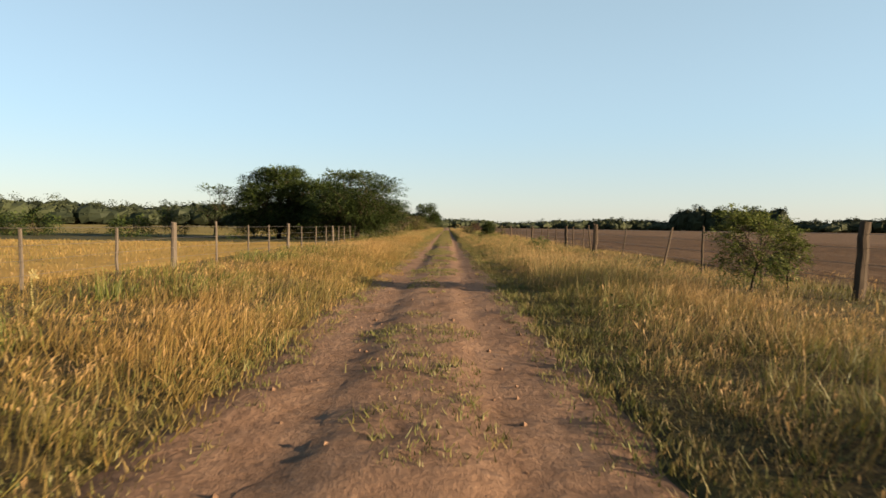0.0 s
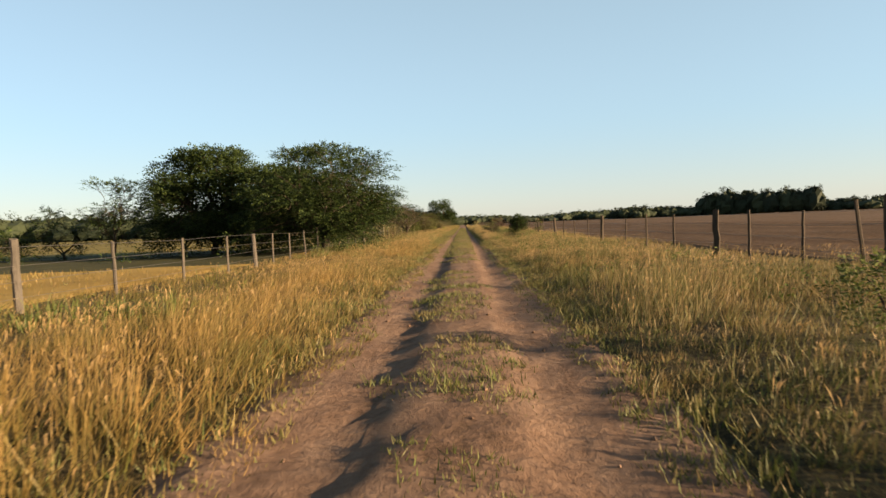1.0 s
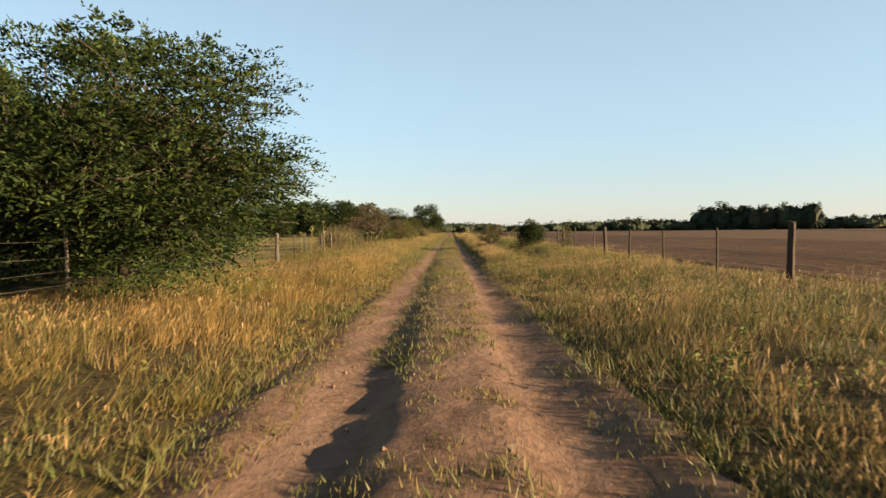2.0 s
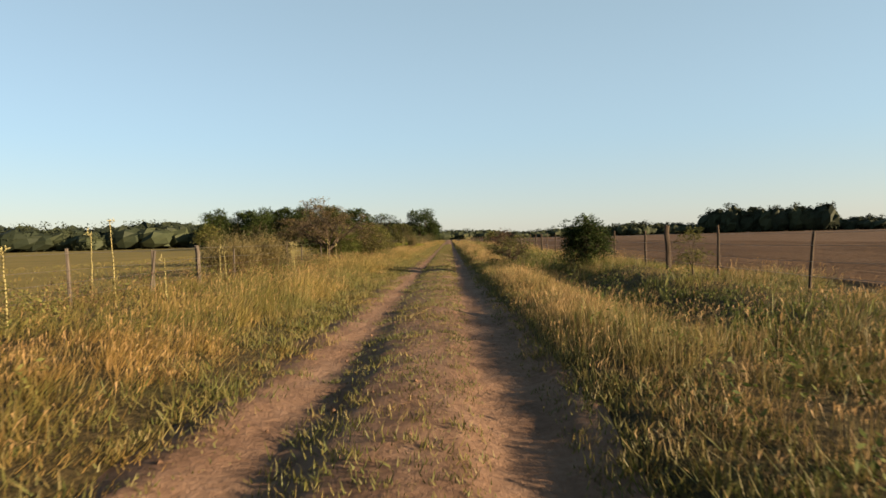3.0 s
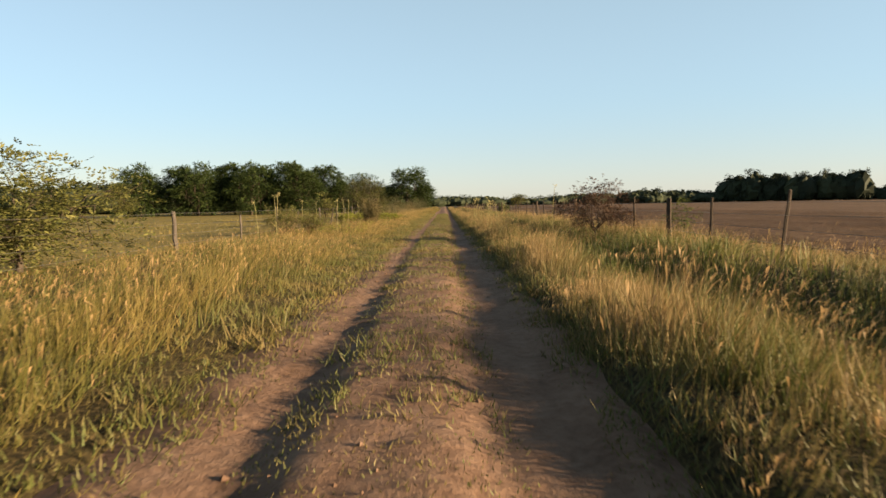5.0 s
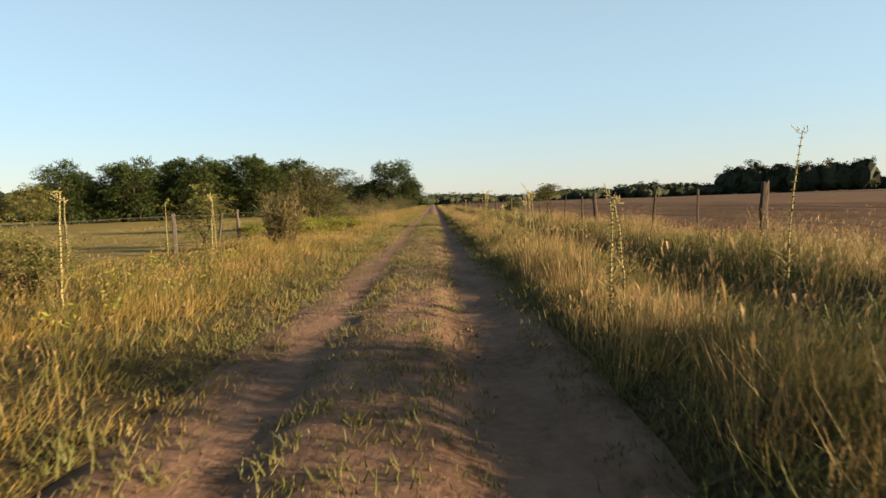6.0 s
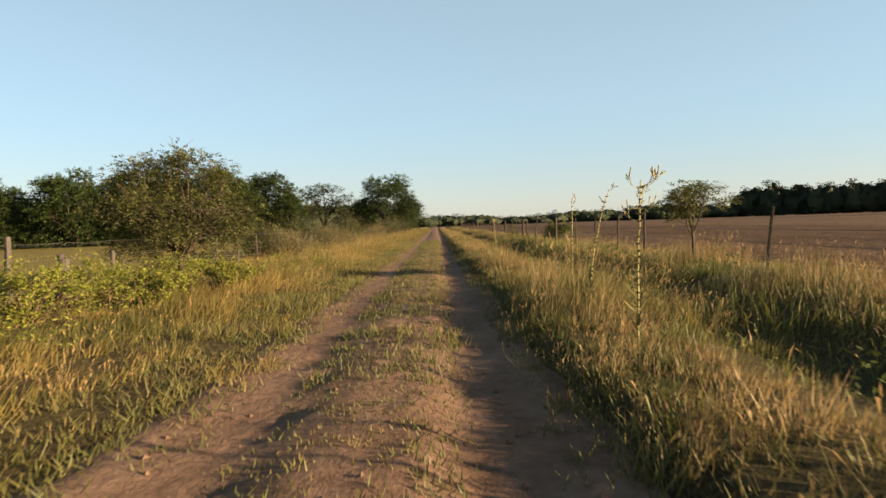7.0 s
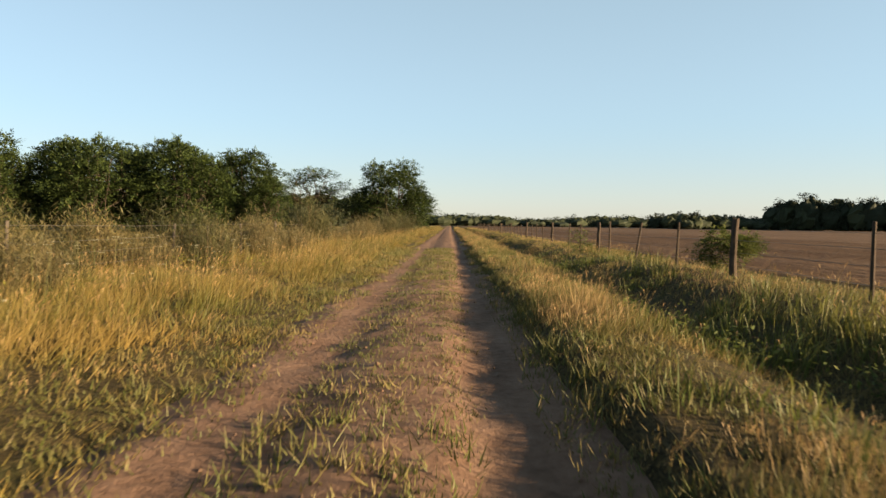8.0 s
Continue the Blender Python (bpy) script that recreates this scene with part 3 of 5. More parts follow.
def broom_shrub(name, label, x, y, height, spread, seed, mat, stems=520, sprays=4, category="shrub"):
    """A soft brush of fine upright twigs fanning out of the ground, each with short side sprays, round a few woody stems."""
    rng = np.random.default_rng(seed)
    t = holder(name, x, y, float(land(x, y)) - 0.02)
    tagged(t, label, category)
    a = rng.random(stems) * 6.283
    o = rng.random(stems) ** 0.6
    clump = 1 + 0.28 * np.sin(2 * a + seed) + 0.2 * np.sin(5 * a + 2 * seed)
    h = height * (0.45 + 0.55 * rng.random(stems) ** 0.7) * (1.05 - 0.35 * o * o) * clump ** 0.5
    foot = np.stack([np.cos(a) * o * spread * 0.5, np.sin(a) * o * spread * 0.5, np.zeros(stems)], -1)
    top = np.stack([np.cos(a) * o * spread * clump, np.sin(a) * o * spread * clump, h], -1) + rng.normal(0, 0.05, (stems, 3)) * height
    mid = (foot + top) / 2 + rng.normal(0, 0.03, (stems, 3)) * height + np.array([0, 0, 0.05 * height])
    turn = rng.random(stems) * 6.283
    side = np.stack([np.cos(turn), np.sin(turn), 0 * turn], -1) * (0.003 + 0.003 * rng.random(stems))[:, None]
    V = np.stack([foot - side, foot + side, mid + side * 0.8, mid - side * 0.8, top], 1).reshape(-1, 3)
    i = np.arange(stems) * 5
    T, Q = np.stack([i + 3, i + 2, i + 4], -1), np.stack([i, i + 1, i + 2, i + 3], -1)
    tip = np.tile([0, 0, 0.5, 0.5, 1.0], stems)
    k = stems * sprays
    s = np.tile(rng.random(stems), sprays) * 0 + rng.random(k)
    b = np.tile(mid, (sprays, 1)) * (1 - s)[:, None] + np.tile(top, (sprays, 1)) * s[:, None]
    low = rng.random(k) < 0.3
    b[low] = np.tile(foot, (sprays, 1))[low] * (1 - s[low])[:, None] + np.tile(mid, (sprays, 1))[low] * s[low][:, None]
    e = b + (rng.normal(0, 1, (k, 3)) * [1, 1, 0.6] + [0, 0, 0.8]) * height * 0.065
    e[:, 2] = np.maximum(e[:, 2], 0.03)
    turn = rng.random(k) * 6.283
    side = np.stack([np.cos(turn), np.sin(turn), 0.3 * np.sin(turn * 3)], -1) * (0.007 + 0.010 * rng.random(k))[:, None]
    V = np.concatenate([V, np.stack([b, (b + e) / 2 - side, e, (b + e) / 2 + side], 1).reshape(-1, 3)])
    Q = np.concatenate([Q, stems * 5 + np.arange(4 * k).reshape(-1, 4)])
    part("foliage", build_mesh("foliage", V, T, Q, tip=np.concatenate([tip, np.repeat(s, 4)])), mat, t)
    lines = [([foot[n], mid[n], mid[n] * 0.3 + top[n] * 0.7], [0.009, 0.006, 0.003]) for n in range(0, stems, 30)]
    v, tr, qd = tubes(lines, 4)
    part("branchwork", build_mesh("branchwork", v, tr, qd), M_TWIG, t)
    return t


# the two big dark trees by the stubble field, and their neighbours
crown_tree("tree", "large dark green spreading tree overhanging the fence", -6.9, 46.5, 5.1, 3.9, 0.2, 1, M_LEAF, 140, 92000, 0.078, 0.2, 0.8, 0.30, 0.29, 2, dome=True, spray=5.0)
crown_tree("tree", "large dark green tree with a broad dense crown", -14.0, 50.4, 5.8, 3.5, 0.2, 2, M_LEAF, 130, 60000, 0.104, 0.2, 0.8, 0.36, 0.30, 2, dome=True, spray=5.0)
crown_tree("tree", "low dark tree filling the gap between taller trees", -10.4, 52.5, 5.5, 3.4, 0.1, 3, M_LEAF, 64, 26000, 0.13, 0.15, 0.5, 0.5, 0.32, 1, dome=True)
crown_tree("tree", "small airy tree with thin feathery foliage", -18.6, 48.5, 4.3, 2.1, 0.5, 4, M_LEAF, 30, 7500, 0.07, 0.10, 1.0, 0.45, 0.26, 6)
crown_tree("tree", "low dark scrub tree at the edge of the trees", -22.6, 50.5, 3.0, 1.9, 0.1, 5, M_LEAF, 20, 5000, 0.07, 0.08, 0.5, 0.5, 0.32, 4)
crown_tree("tree", "low dark scrub tree in the pasture", -17.0, 53.5, 3.0, 3.2, 0.1, 6, M_LEAF, 26, 8000, 0.08, 0.08, 0.5, 0.5, 0.32, 3)
# low dark scrub across the rough strip
scrub = crown_tree("scrub_bush", "low dark scrub bush in the rough strip", -25.5, 49.0, 1.9, 1.7, 0.05, 16, M_LEAF, 18, 1600, 0.13, 0.06, 0.3, 0.6, 0.34, 0, category="shrub", dome=True)
tagged(scrub, group="scrub bushes")
srng = np.random.default_rng(17)
for k in range(34):
    c = copy_thing(scrub, pose(-28.0 - 2.7 * k + srng.normal(0, 1.5), 49.5 + srng.normal(0, 2.0) + 0.08 * k, 0, 0, 0, srng.random() * 360))
    c.scale = (0.75 + 0.6 * srng.random(),) * 3
# the bare thorn tree and the bushes round it
crown_tree("thorn_tree", "nearly bare thorn tree with twisted branches and sparse dry leaves", -6.2, 82.6, 3.25, 2.6, 0.9, 7, M_LEAF_TAN, 110, 30000, 0.026, 0.075, 0.8, 0.35, 0.17, 12, M_BARK, dome=True)
crown_tree("shrub", "rounded olive green thorn bush with twigs sticking out", -4.6, 87.4, 2.1, 1.65, 0.02, 8, M_LEAF_OLIVE, 96, 36000, 0.037, 0.04, 0.3, 0.75, 0.30, 9, category="shrub")
crown_tree("shrub", "bushy fresh green shrub in the verge grass", -6.3, 85.0, 1.6, 1.4, 0.05, 9, M_LEAF_GREEN, 84, 30000, 0.044, 0.04, 0.25, 0.7, 0.34, 4, category="shrub")
crown_tree("shrub", "dense olive shrub behind the verge", -7.8, 96.0, 2.3, 2.0, 0.15, 10, M_LEAF_OLIVE, 40, 15000, 0.055, 0.06, 0.3, 0.6, 0.34, 4, category="shrub")
crown_tree("shrub", "dark olive bush behind a dry shrub by the fence", -7.4, 121.6, 2.0, 1.1, 0.15, 15, M_LEAF_OLIVE, 22, 6000, 0.045, 0.05, 0.3, 0.7, 0.34, 6, category="shrub")
broom_shrub("shrub", "dry brown shrub of bare upright twigs", -7.6, 72.3, 1.5, 1.25, 11, M_BROOM, 1100, 5)
broom_shrub("shrub", "dry brown shrub of bare upright twigs", -7.5, 75.4, 1.7, 1.4, 12, M_BROOM, 1200, 5)
broom_shrub("shrub", "dry tawny shrub standing in tall grass", -4.1, 118.5, 1.6, 0.52, 13, M_BROOM, 640, 7)
crown_tree("tree", "brownish olive thorn tree beside the fence", -6.6, 135.0, 3.3, 1.95, 0.3, 14, M_LEAF_BROWN, 96, 36000, 0.048, 0.09, 0.6, 0.55, 0.26, 5, dome=True)
for k, (sx, sy, sh, sw) in enumerate(((-5.3, 127.0, 0.75, 0.9), (-6.3, 126.2, 0.7, 0.8), (-4.4, 128.4, 0.65, 0.8), (-5.9, 129.6, 0.75, 0.9), (-4.9, 124.6, 0.6, 0.8), (-3.9, 130.6, 0.6, 0.7),
                                      (-5.2, 131.8, 0.7, 0.9), (-6.4, 123.6, 0.65, 0.7), (-6.4, 108.8, 1.1, 0.9), (-5.7, 110.6, 0.9, 0.7), (-6.9, 111.6, 1.0, 0.7))):
    stem_shrub("weed_bush", "low lime green leafy weed bush in the grass" if k < 8 else "dark green leafy weed bush by the fence", sx, sy, sh, sw, 20 + k, M_LEAF_LIME if k < 8 else M_LEAF_OLIVE, 40, 5600, 0.025)
for k, (sx, sy, sh, sw, mat, lab) in enumerate((
        (-7.8, 146.0, 1.6, 1.0, M_LEAF_OLIVE, "olive green shrub by the fence"), (-8.0, 149.5, 1.35, 1.1, M_LEAF_DRY, "dry tawny shrub by the fence"),
        (-6.6, 165.0, 2.3, 1.6, M_LEAF_OLIVE, "olive green shrub on the verge"), (-5.0, 185.0, 2.2, 1.6, M_LEAF_OLIVE, "olive green shrub on the verge"),
        (-5.6, 176.0, 1.6, 1.2, M_LEAF_DRY, "dry tawny shrub on the verge"), (-4.6, 198.0, 2.4, 1.8, M_LEAF_OLIVE, "olive green shrub near the end trees"))):
    broom_shrub("shrub", lab, sx, sy, sh, sw, 40 + k, M_BROOM if mat == M_LEAF_DRY else M_BROOM_G, 800, 5)
# brush along the fence farther on
models = [broom_shrub("shrub", "olive green brush along the fence line", -7.2, 152.0, 1.7, 1.1, 90, M_BROOM_G, 380, 4),
          broom_shrub("shrub", "dry tawny brush along the fence line", -6.4, 156.5, 1.5, 1.0, 91, M_BROOM, 380, 4),
          broom_shrub("shrub", "tan and green brush along the fence line", -7.6, 160.0, 1.6, 1.2, 92, M_BROOM, 400, 4)]
for ob in models:
    tagged(ob, group="fence line brush")
brng = np.random.default_rng(93)
for k in range(17):
    by = 143.5 + 3.5 * k + brng.normal(0, 0.6)
    c = copy_thing(models[int(brng.integers(0, 3))], pose(-6.6 + brng.normal(0, 0.8) + 0.012 * (by - 143), by, 0.06, 0, 0, brng.random() * 360))
    c.scale = (0.5 + 0.35 * brng.random(),) * 3
for k in range(26):
    by = 143.0 + 1.9 * k + brng.normal(0, 0.5)
    c = copy_thing(models[(1, 2, 0, 1, 2)[k % 5]], pose(-5.2 - 2.4 * brng.random(), by, 0.08, 0, 0, brng.random() * 360))
    c.scale = (0.55 + 0.3 * brng.random(),) * 3
# the grove in the pasture
grove = ((-54, 193, 7.4), (-49, 199, 8.8), (-44.5, 195, 9.2), (-40, 201, 9.6), (-35.5, 197, 9.4), (-31, 203, 9.8), (-27, 199, 9.2), (-23, 206, 9.2),
         (-47, 208, 9.2), (-38, 209, 9.6), (-29.5, 212, 9.4), (-20, 203, 6.0), (-58, 204, 8.0))
first = crown_tree("tree", "dark tree of a dense grove in the pasture", *grove[0][:2], 9.0, 4.5, 0.5, 60, M_LEAF, 64, 19000, 0.21, 0.22, 1.3, 0.55, 0.30, 1, dome=True)
second = crown_tree("tree", "dark tree of a dense grove in the pasture", *grove[1][:2], 9.0, 4.3, 0.4, 61, M_LEAF, 64, 19000, 0.21, 0.22, 1.3, 0.55, 0.30, 1, dome=True)
for ob in (first, second):
    tagged(ob, group="grove trees")
for k, (gx_, gy_, gh) in enumerate(grove[2:]):
    c = copy_thing((first, second)[k % 2], pose(gx_, gy_, 0, 0, 0, 70 * k + 20))
    c.scale = (gh / 9.0,) * 3
crown_tree("tree", "airy feathery tree with sky showing through", -17.6, 214.0, 8.2, 4.6, 1.0, 62, M_LEAF, 44, 12000, 0.13, 0.2, 1.8, 0.38, 0.24, 4)
crown_tree("tree", "round dark tree close to the road", -7.4, 214.0, 9.0, 5.0, 0.4, 63, M_LEAF, 76, 30000, 0.19, 0.24, 1.2, 0.55, 0.28, 1, dome=True)
crown_tree("tree", "low dark tree beyond the round tree", -6.0, 234.0, 6.0, 3.8, 0.2, 64, M_LEAF, 34, 10000, 0.18, 0.16, 1.0, 0.5, 0.33, 2)
crown_tree("tree", "low dark tree between the grove and the round tree", -13.0, 222.0, 5.5, 4.0, 0.2, 66, M_LEAF, 34, 10000, 0.18, 0.16, 0.8, 0.5, 0.33, 2)
crown_tree("tree", "small round pasture tree with a dense crown", -51.0, 180.0, 5.4, 3.2, 0.3, 65, M_LEAF_OLIVE, 34, 9000, 0.15, 0.15, 0.8, 0.5, 0.33, 2)
# bushes by the ploughed field
crown_tree("sapling", "small feathery green sapling beside the fence", 5.1, 10.3, 1.5, 0.75, 0.1, 70, M_LEAF_GREEN, 40, 8000, 0.032, 0.025, 0.5, 0.45, 0.3, 8)
crown_tree("sapling", "small feathery green sapling beside the fence", 6.1, 11.0, 1.15, 0.42, 0.1, 71, M_LEAF_GREEN, 30, 5000, 0.032, 0.025, 0.5, 0.45, 0.3, 8)
crown_tree("shrub", "low dark green weed bush in the grass", 3.3, 22.0, 0.85, 0.5, 0.05, 72, M_LEAF_GREEN, 14, 1800, 0.035, 0.02, 0.2, 0.7, 0.4, 4, category="shrub")
crown_tree("shrub", "dense dark green rounded bush", 4.75, 71.9, 1.65, 0.92, 0.05, 73, M_LEAF, 60, 17000, 0.055, 0.05, 0.3, 0.7, 0.30, 7, category="shrub", dome=True)
crown_tree("shrub", "low spiny bush with thin spreading branches", 2.5, 74.9, 1.2, 0.95, 0.05, 74, M_LEAF_BROWN, 60, 8000, 0.028, 0.04, 0.3, 0.45, 0.28, 9, category="shrub", dome=True)
crown_tree("shrub", "small olive bush near the fence", 5.8, 65.4, 1.15, 0.45, 0.1, 75, M_LEAF_OLIVE, 14, 2200, 0.03, 0.025, 0.2, 0.7, 0.4, 5, category="shrub")
crown_tree("shrub", "reddish dry bush near the fence", 4.7, 104.3, 1.8, 1.3, 0.1, 76, M_LEAF_RUST, 50, 15000, 0.032, 0.04, 0.3, 0.6, 0.3, 9, category="shrub", dome=True)
crown_tree("sapling", "small green sapling in the ploughed field edge", 7.0, 103.0, 1.2, 0.6, 0.2, 77, M_LEAF_GREEN, 16, 1800, 0.035, 0.02, 0.3, 0.6, 0.36, 5)
crown_tree("sapling", "small flat-topped thorn tree by the fence", 5.6, 132.0, 1.75, 0.75, 0.75, 78, M_LEAF_OLIVE, 26, 6500, 0.038, 0.03, 0.8, 0.5, 0.34, 9)
crown_tree("shrub", "leafy green bush grown round a fence post", 6.15, 149.2, 1.05, 0.75, 0.1, 79, M_LEAF_GREEN, 26, 8000, 0.04, 0.025, 0.2, 0.6, 0.36, 7, category="shrub")
crown_tree("shrub", "small round green bush by the fence", 5.0, 159.0, 0.95, 0.55, 0.05, 80, M_LEAF_GREEN, 12, 2000, 0.035, 0.02, 0.15, 0.8, 0.42, 3, category="shrub")


# ---- far woods ----
def far_woods(label, lines, seed, leaf, fill=20):
    """lines: rows of x0, y0, x1, y1, number of trees, height, width."""
    rng = np.random.default_rng(seed)
    cs, rs, crowns = [], [], []
    for x0, y0, x1, y1, n, h, w in lines:
        for k in range(n):
            s = (k + rng.random()) / n
            px, py = x0 + (x1 - x0) * s, y0 + (y1 - y0) * s + rng.normal(0, w)
            hh = h * (0.8 + 0.3 * rng.random()) * (1 + 0.2 * float(waves(px, py, seed + 2, 0.07)))
            crowns.append((px, py, hh * (0.58 + 0.18 * rng.random()), w * (0.75 + 0.6 * rng.random())))
            for k2 in range(11):
                a, o = rng.random() * 6.283, w * 0.95 * rng.random() ** 0.5
                if k2 < 4:
                    cs.append((px + math.cos(a) * o * 1.2, py + math.sin(a) * o * 1.2, hh * (0.08 + 0.2 * rng.random())))
                else:
                    cs.append((px + math.cos(a) * o, py + math.sin(a) * o, hh * (0.06 + 0.84 * rng.random() ** 0.8 * (1 - 0.3 * (o / w) ** 2))))
                rs.append(min(w * (0.40 + 0.25 * rng.random()), hh * 0.3))
    v, q = leaf_cloud(rng, cs, len(cs) * fill, [r * 0.82 for r in rs], 0.85, leaf * 1.0)
    v[:, 2] = np.maximum(v[:, 2], 0.05)
    # the closed inside of the wood: an uneven ridge of foliage under the crowns
    V, Q, base = [v], [q], len(v)
    for x0, y0, x1, y1, n, h, w in lines:
        k = int(math.hypot(x1 - x0, y1 - y0) / 1.6) + 2
        s = np.linspace(0, 1, k)[:, None]
        a = np.linspace(0, np.pi, 9)[None]
        px, py = x0 + (x1 - x0) * s + 0 * a, y0 + (y1 - y0) * s + np.cos(a) * w * 1.1
        rise = h * np.sin(a) ** 0.6 * (0.72 + 0.15 * waves(px, py, seed + 2, 0.07) + 0.12 * waves(px, py, seed, 0.35) + 0.07 * waves(px, py, seed + 1, 1.1))
        ends = np.clip(np.minimum(s, 1 - s) * k * 1.6 / (0.8 * h), 0.05, 1) ** 0.5
        ridge = np.stack([px, py, np.maximum(rise * ends, 0.0)], -1) + rng.normal(0, 0.045 * h, (k, 9, 3))
        ridge[..., 2] = np.maximum(ridge[..., 2], 0.03)
        i = (np.arange(k - 1)[:, None] * 9 + np.arange(8)[None]).ravel() + base
        V.append(ridge.reshape(-1, 3))
        Q.append(np.stack([i, i + 1, i + 10, i + 9], -1))
        base += k * 9
    # the shaded heart of each crown, a lumpy dome that closes the gaps between its leaves
    up, turn = np.linspace(-0.8, 1.5708, 6)[:, None], np.linspace(0, 2 * np.pi, 11)[None]
    cell = (np.arange(5)[:, None] * 11 + np.arange(10)[None]).ravel()
    for px, py, hh, w in crowns:
        lump = 1 + 0.16 * np.sin(3 * turn + rng.random() * 6.28) * np.cos(2.5 * up) + 0.1 * np.sin(5 * turn + 4 * up + rng.random() * 6.28) * np.cos(up)
        dome = np.stack([px + w * np.cos(up) * np.cos(turn) * lump, py + w * np.cos(up) * np.sin(turn) * lump, hh * (0.46 + 0.5 * np.sin(up) * lump)], -1) + rng.normal(0, 0.035 * hh, (6, 11, 3)) * np.cos(up)[..., None]
        V.append(dome.reshape(-1, 3))
        Q.append(np.stack([cell, cell + 1, cell + 12, cell + 11], -1) + base)
        base += 66
    ob = part("far_woods", build_mesh("far_woods", np.concatenate(V), None, np.concatenate(Q)), M_FAR)
    return tagged(ob, label, "woods", kind="stuff")


far_woods("dark line of distant woods on the horizon", ((-60, 560, 420, 600, 190, 9.5, 6.0), (420, 600, 800, 420, 70, 11.5, 7.0)), 90, 0.62)
far_woods("clump of tall dark trees beyond the ploughed field", ((175, 466, 236, 428, 54, 19.0, 4.6), (110, 472, 170, 468, 30, 10.0, 4.2), (240, 430, 340, 400, 40, 11.5, 5.2)), 91, 0.62, 44)
far_woods("dark line of woods beyond the pasture", ((-330, 270, -90, 310, 120, 13.4, 6.4), (-90, 300, -20, 330, 36, 11.5, 5.0), (-420, 150, -330, 270, 40, 13.0, 6.0)), 92, 0.55, 30)


# ---- tall weed stalks ----
def weed_stalk(x, y, height, seed, branched=False, lean=0.0):
    """A jointed pale stalk with bracts at the joints, a small branching head and arching strap leaves at the foot."""
    rng = np.random.default_rng(seed)
    height -= 0.2 if branched else 0.06
    t = holder("thistle_stalk", x, y, float(land(x, y)) - 0.02)
    tagged(t, "tall pale yellow jointed weed stalk with a branching dry head" if branched else "tall pale yellow jointed weed stalk with spiny bracts", "weed", "tall weed stalks")
    bend = np.array([lean + rng.normal(0, 0.035), rng.normal(0, 0.035)])
    k = 12
    s = np.linspace(0, 1, k)
    pts = np.stack([bend[0] * s * s * height, bend[1] * s * s * height, s * height], -1) + np.concatenate([np.zeros((1, 3)), rng.normal(0, 0.0035, (k - 1, 3))])
    v, tr, q = tubes([(pts, 0.0105 * (1.1 - 0.6 * s))], 6)
    part("stem", build_mesh("stem", v, tr, q, smooth=True), M_SPIKE, t)
    at = lambda u: np.array([np.interp(u, s, pts[:, i]) for i in range(3)])
    V, Q = [], []

    def blade(b, d, ln, w, droop):
        sd = np.cross(d, (0, 0, 1.0))
        sd = sd / (np.linalg.norm(sd) + 1e-9) * w
        n0 = len(V)
        for f in (0.0, 0.4, 0.75, 1.0):
            p = b + d * ln * f - np.array([0, 0, droop * ln * f * f])
            V.extend([p - sd * (1 - f * 0.9), p + sd * (1 - f * 0.9)])
        for f in range(3):
            Q.append([n0 + 2 * f, n0 + 2 * f + 1, n0 + 2 * f + 3, n0 + 2 * f + 2])

    u = 0.14
    while u < 0.97:
        b = at(u)
        a0 = rng.random() * 6.283
        for i in range(5):
            a = a0 + i * 1.26 + rng.normal(0, 0.2)
            blade(b, np.array([math.cos(a), math.sin(a), 0.7]), (0.05 + 0.04 * rng.random()) * (1.9 - 1.3 * u), 0.014, 0.45)
        u += 0.035 + 0.015 * rng.random()
    tagged(part("foliage", build_mesh("foliage", np.array(V), None, Q), M_STRAP, t, "spiny yellow-green bracts along the stem"), kind="stuff")
    lines = []
    for _ in range(9 if branched else 2):
        b = at((0.74 if branched else 0.88) + (0.26 if branched else 0.12) * rng.random())
        a, ln = rng.random() * 6.283, (0.14 if branched else 0.07) * (0.7 + 0.6 * rng.random())
        m = b + np.array([math.cos(a), math.sin(a), 0.4]) * ln * 0.6
        e = m + np.array([math.cos(a) * 0.5, math.sin(a) * 0.5, 0.8]) * ln * 0.7
        lines.append(([b, m, e], [0.0028, 0.002, 0.0014]))
        for _ in range(4):
            f = e + rng.normal(0, 0.035, 3)
            lines.append(([m, (m + e) / 2 + rng.normal(0, 0.012, 3), f, f + np.array([0, 0, 0.014])], [0.0014, 0.0012, 0.0065, 0.0035]))
    v, tr, q = tubes(lines, 4)
    tagged(part("seed_head", build_mesh("seed_head", v, tr, q), M_SPIKE, t, "branching dry seed head"), kind="stuff")
    V, Q = [], []
    for i in range(14):
        a = i * 0.9 + rng.normal(0, 0.25)
        blade(at(0.04 + 0.26 * rng.random()), np.array([math.cos(a), math.sin(a), 0.9 + 0.5 * rng.random()]), 0.30 + 0.24 * rng.random(), 0.013, 0.9)
    tagged(part("strap_leaves", build_mesh("strap_leaves", np.array(V), None, Q), M_STRAP, t, "arching dry strap leaves"), kind="stuff")
    return t


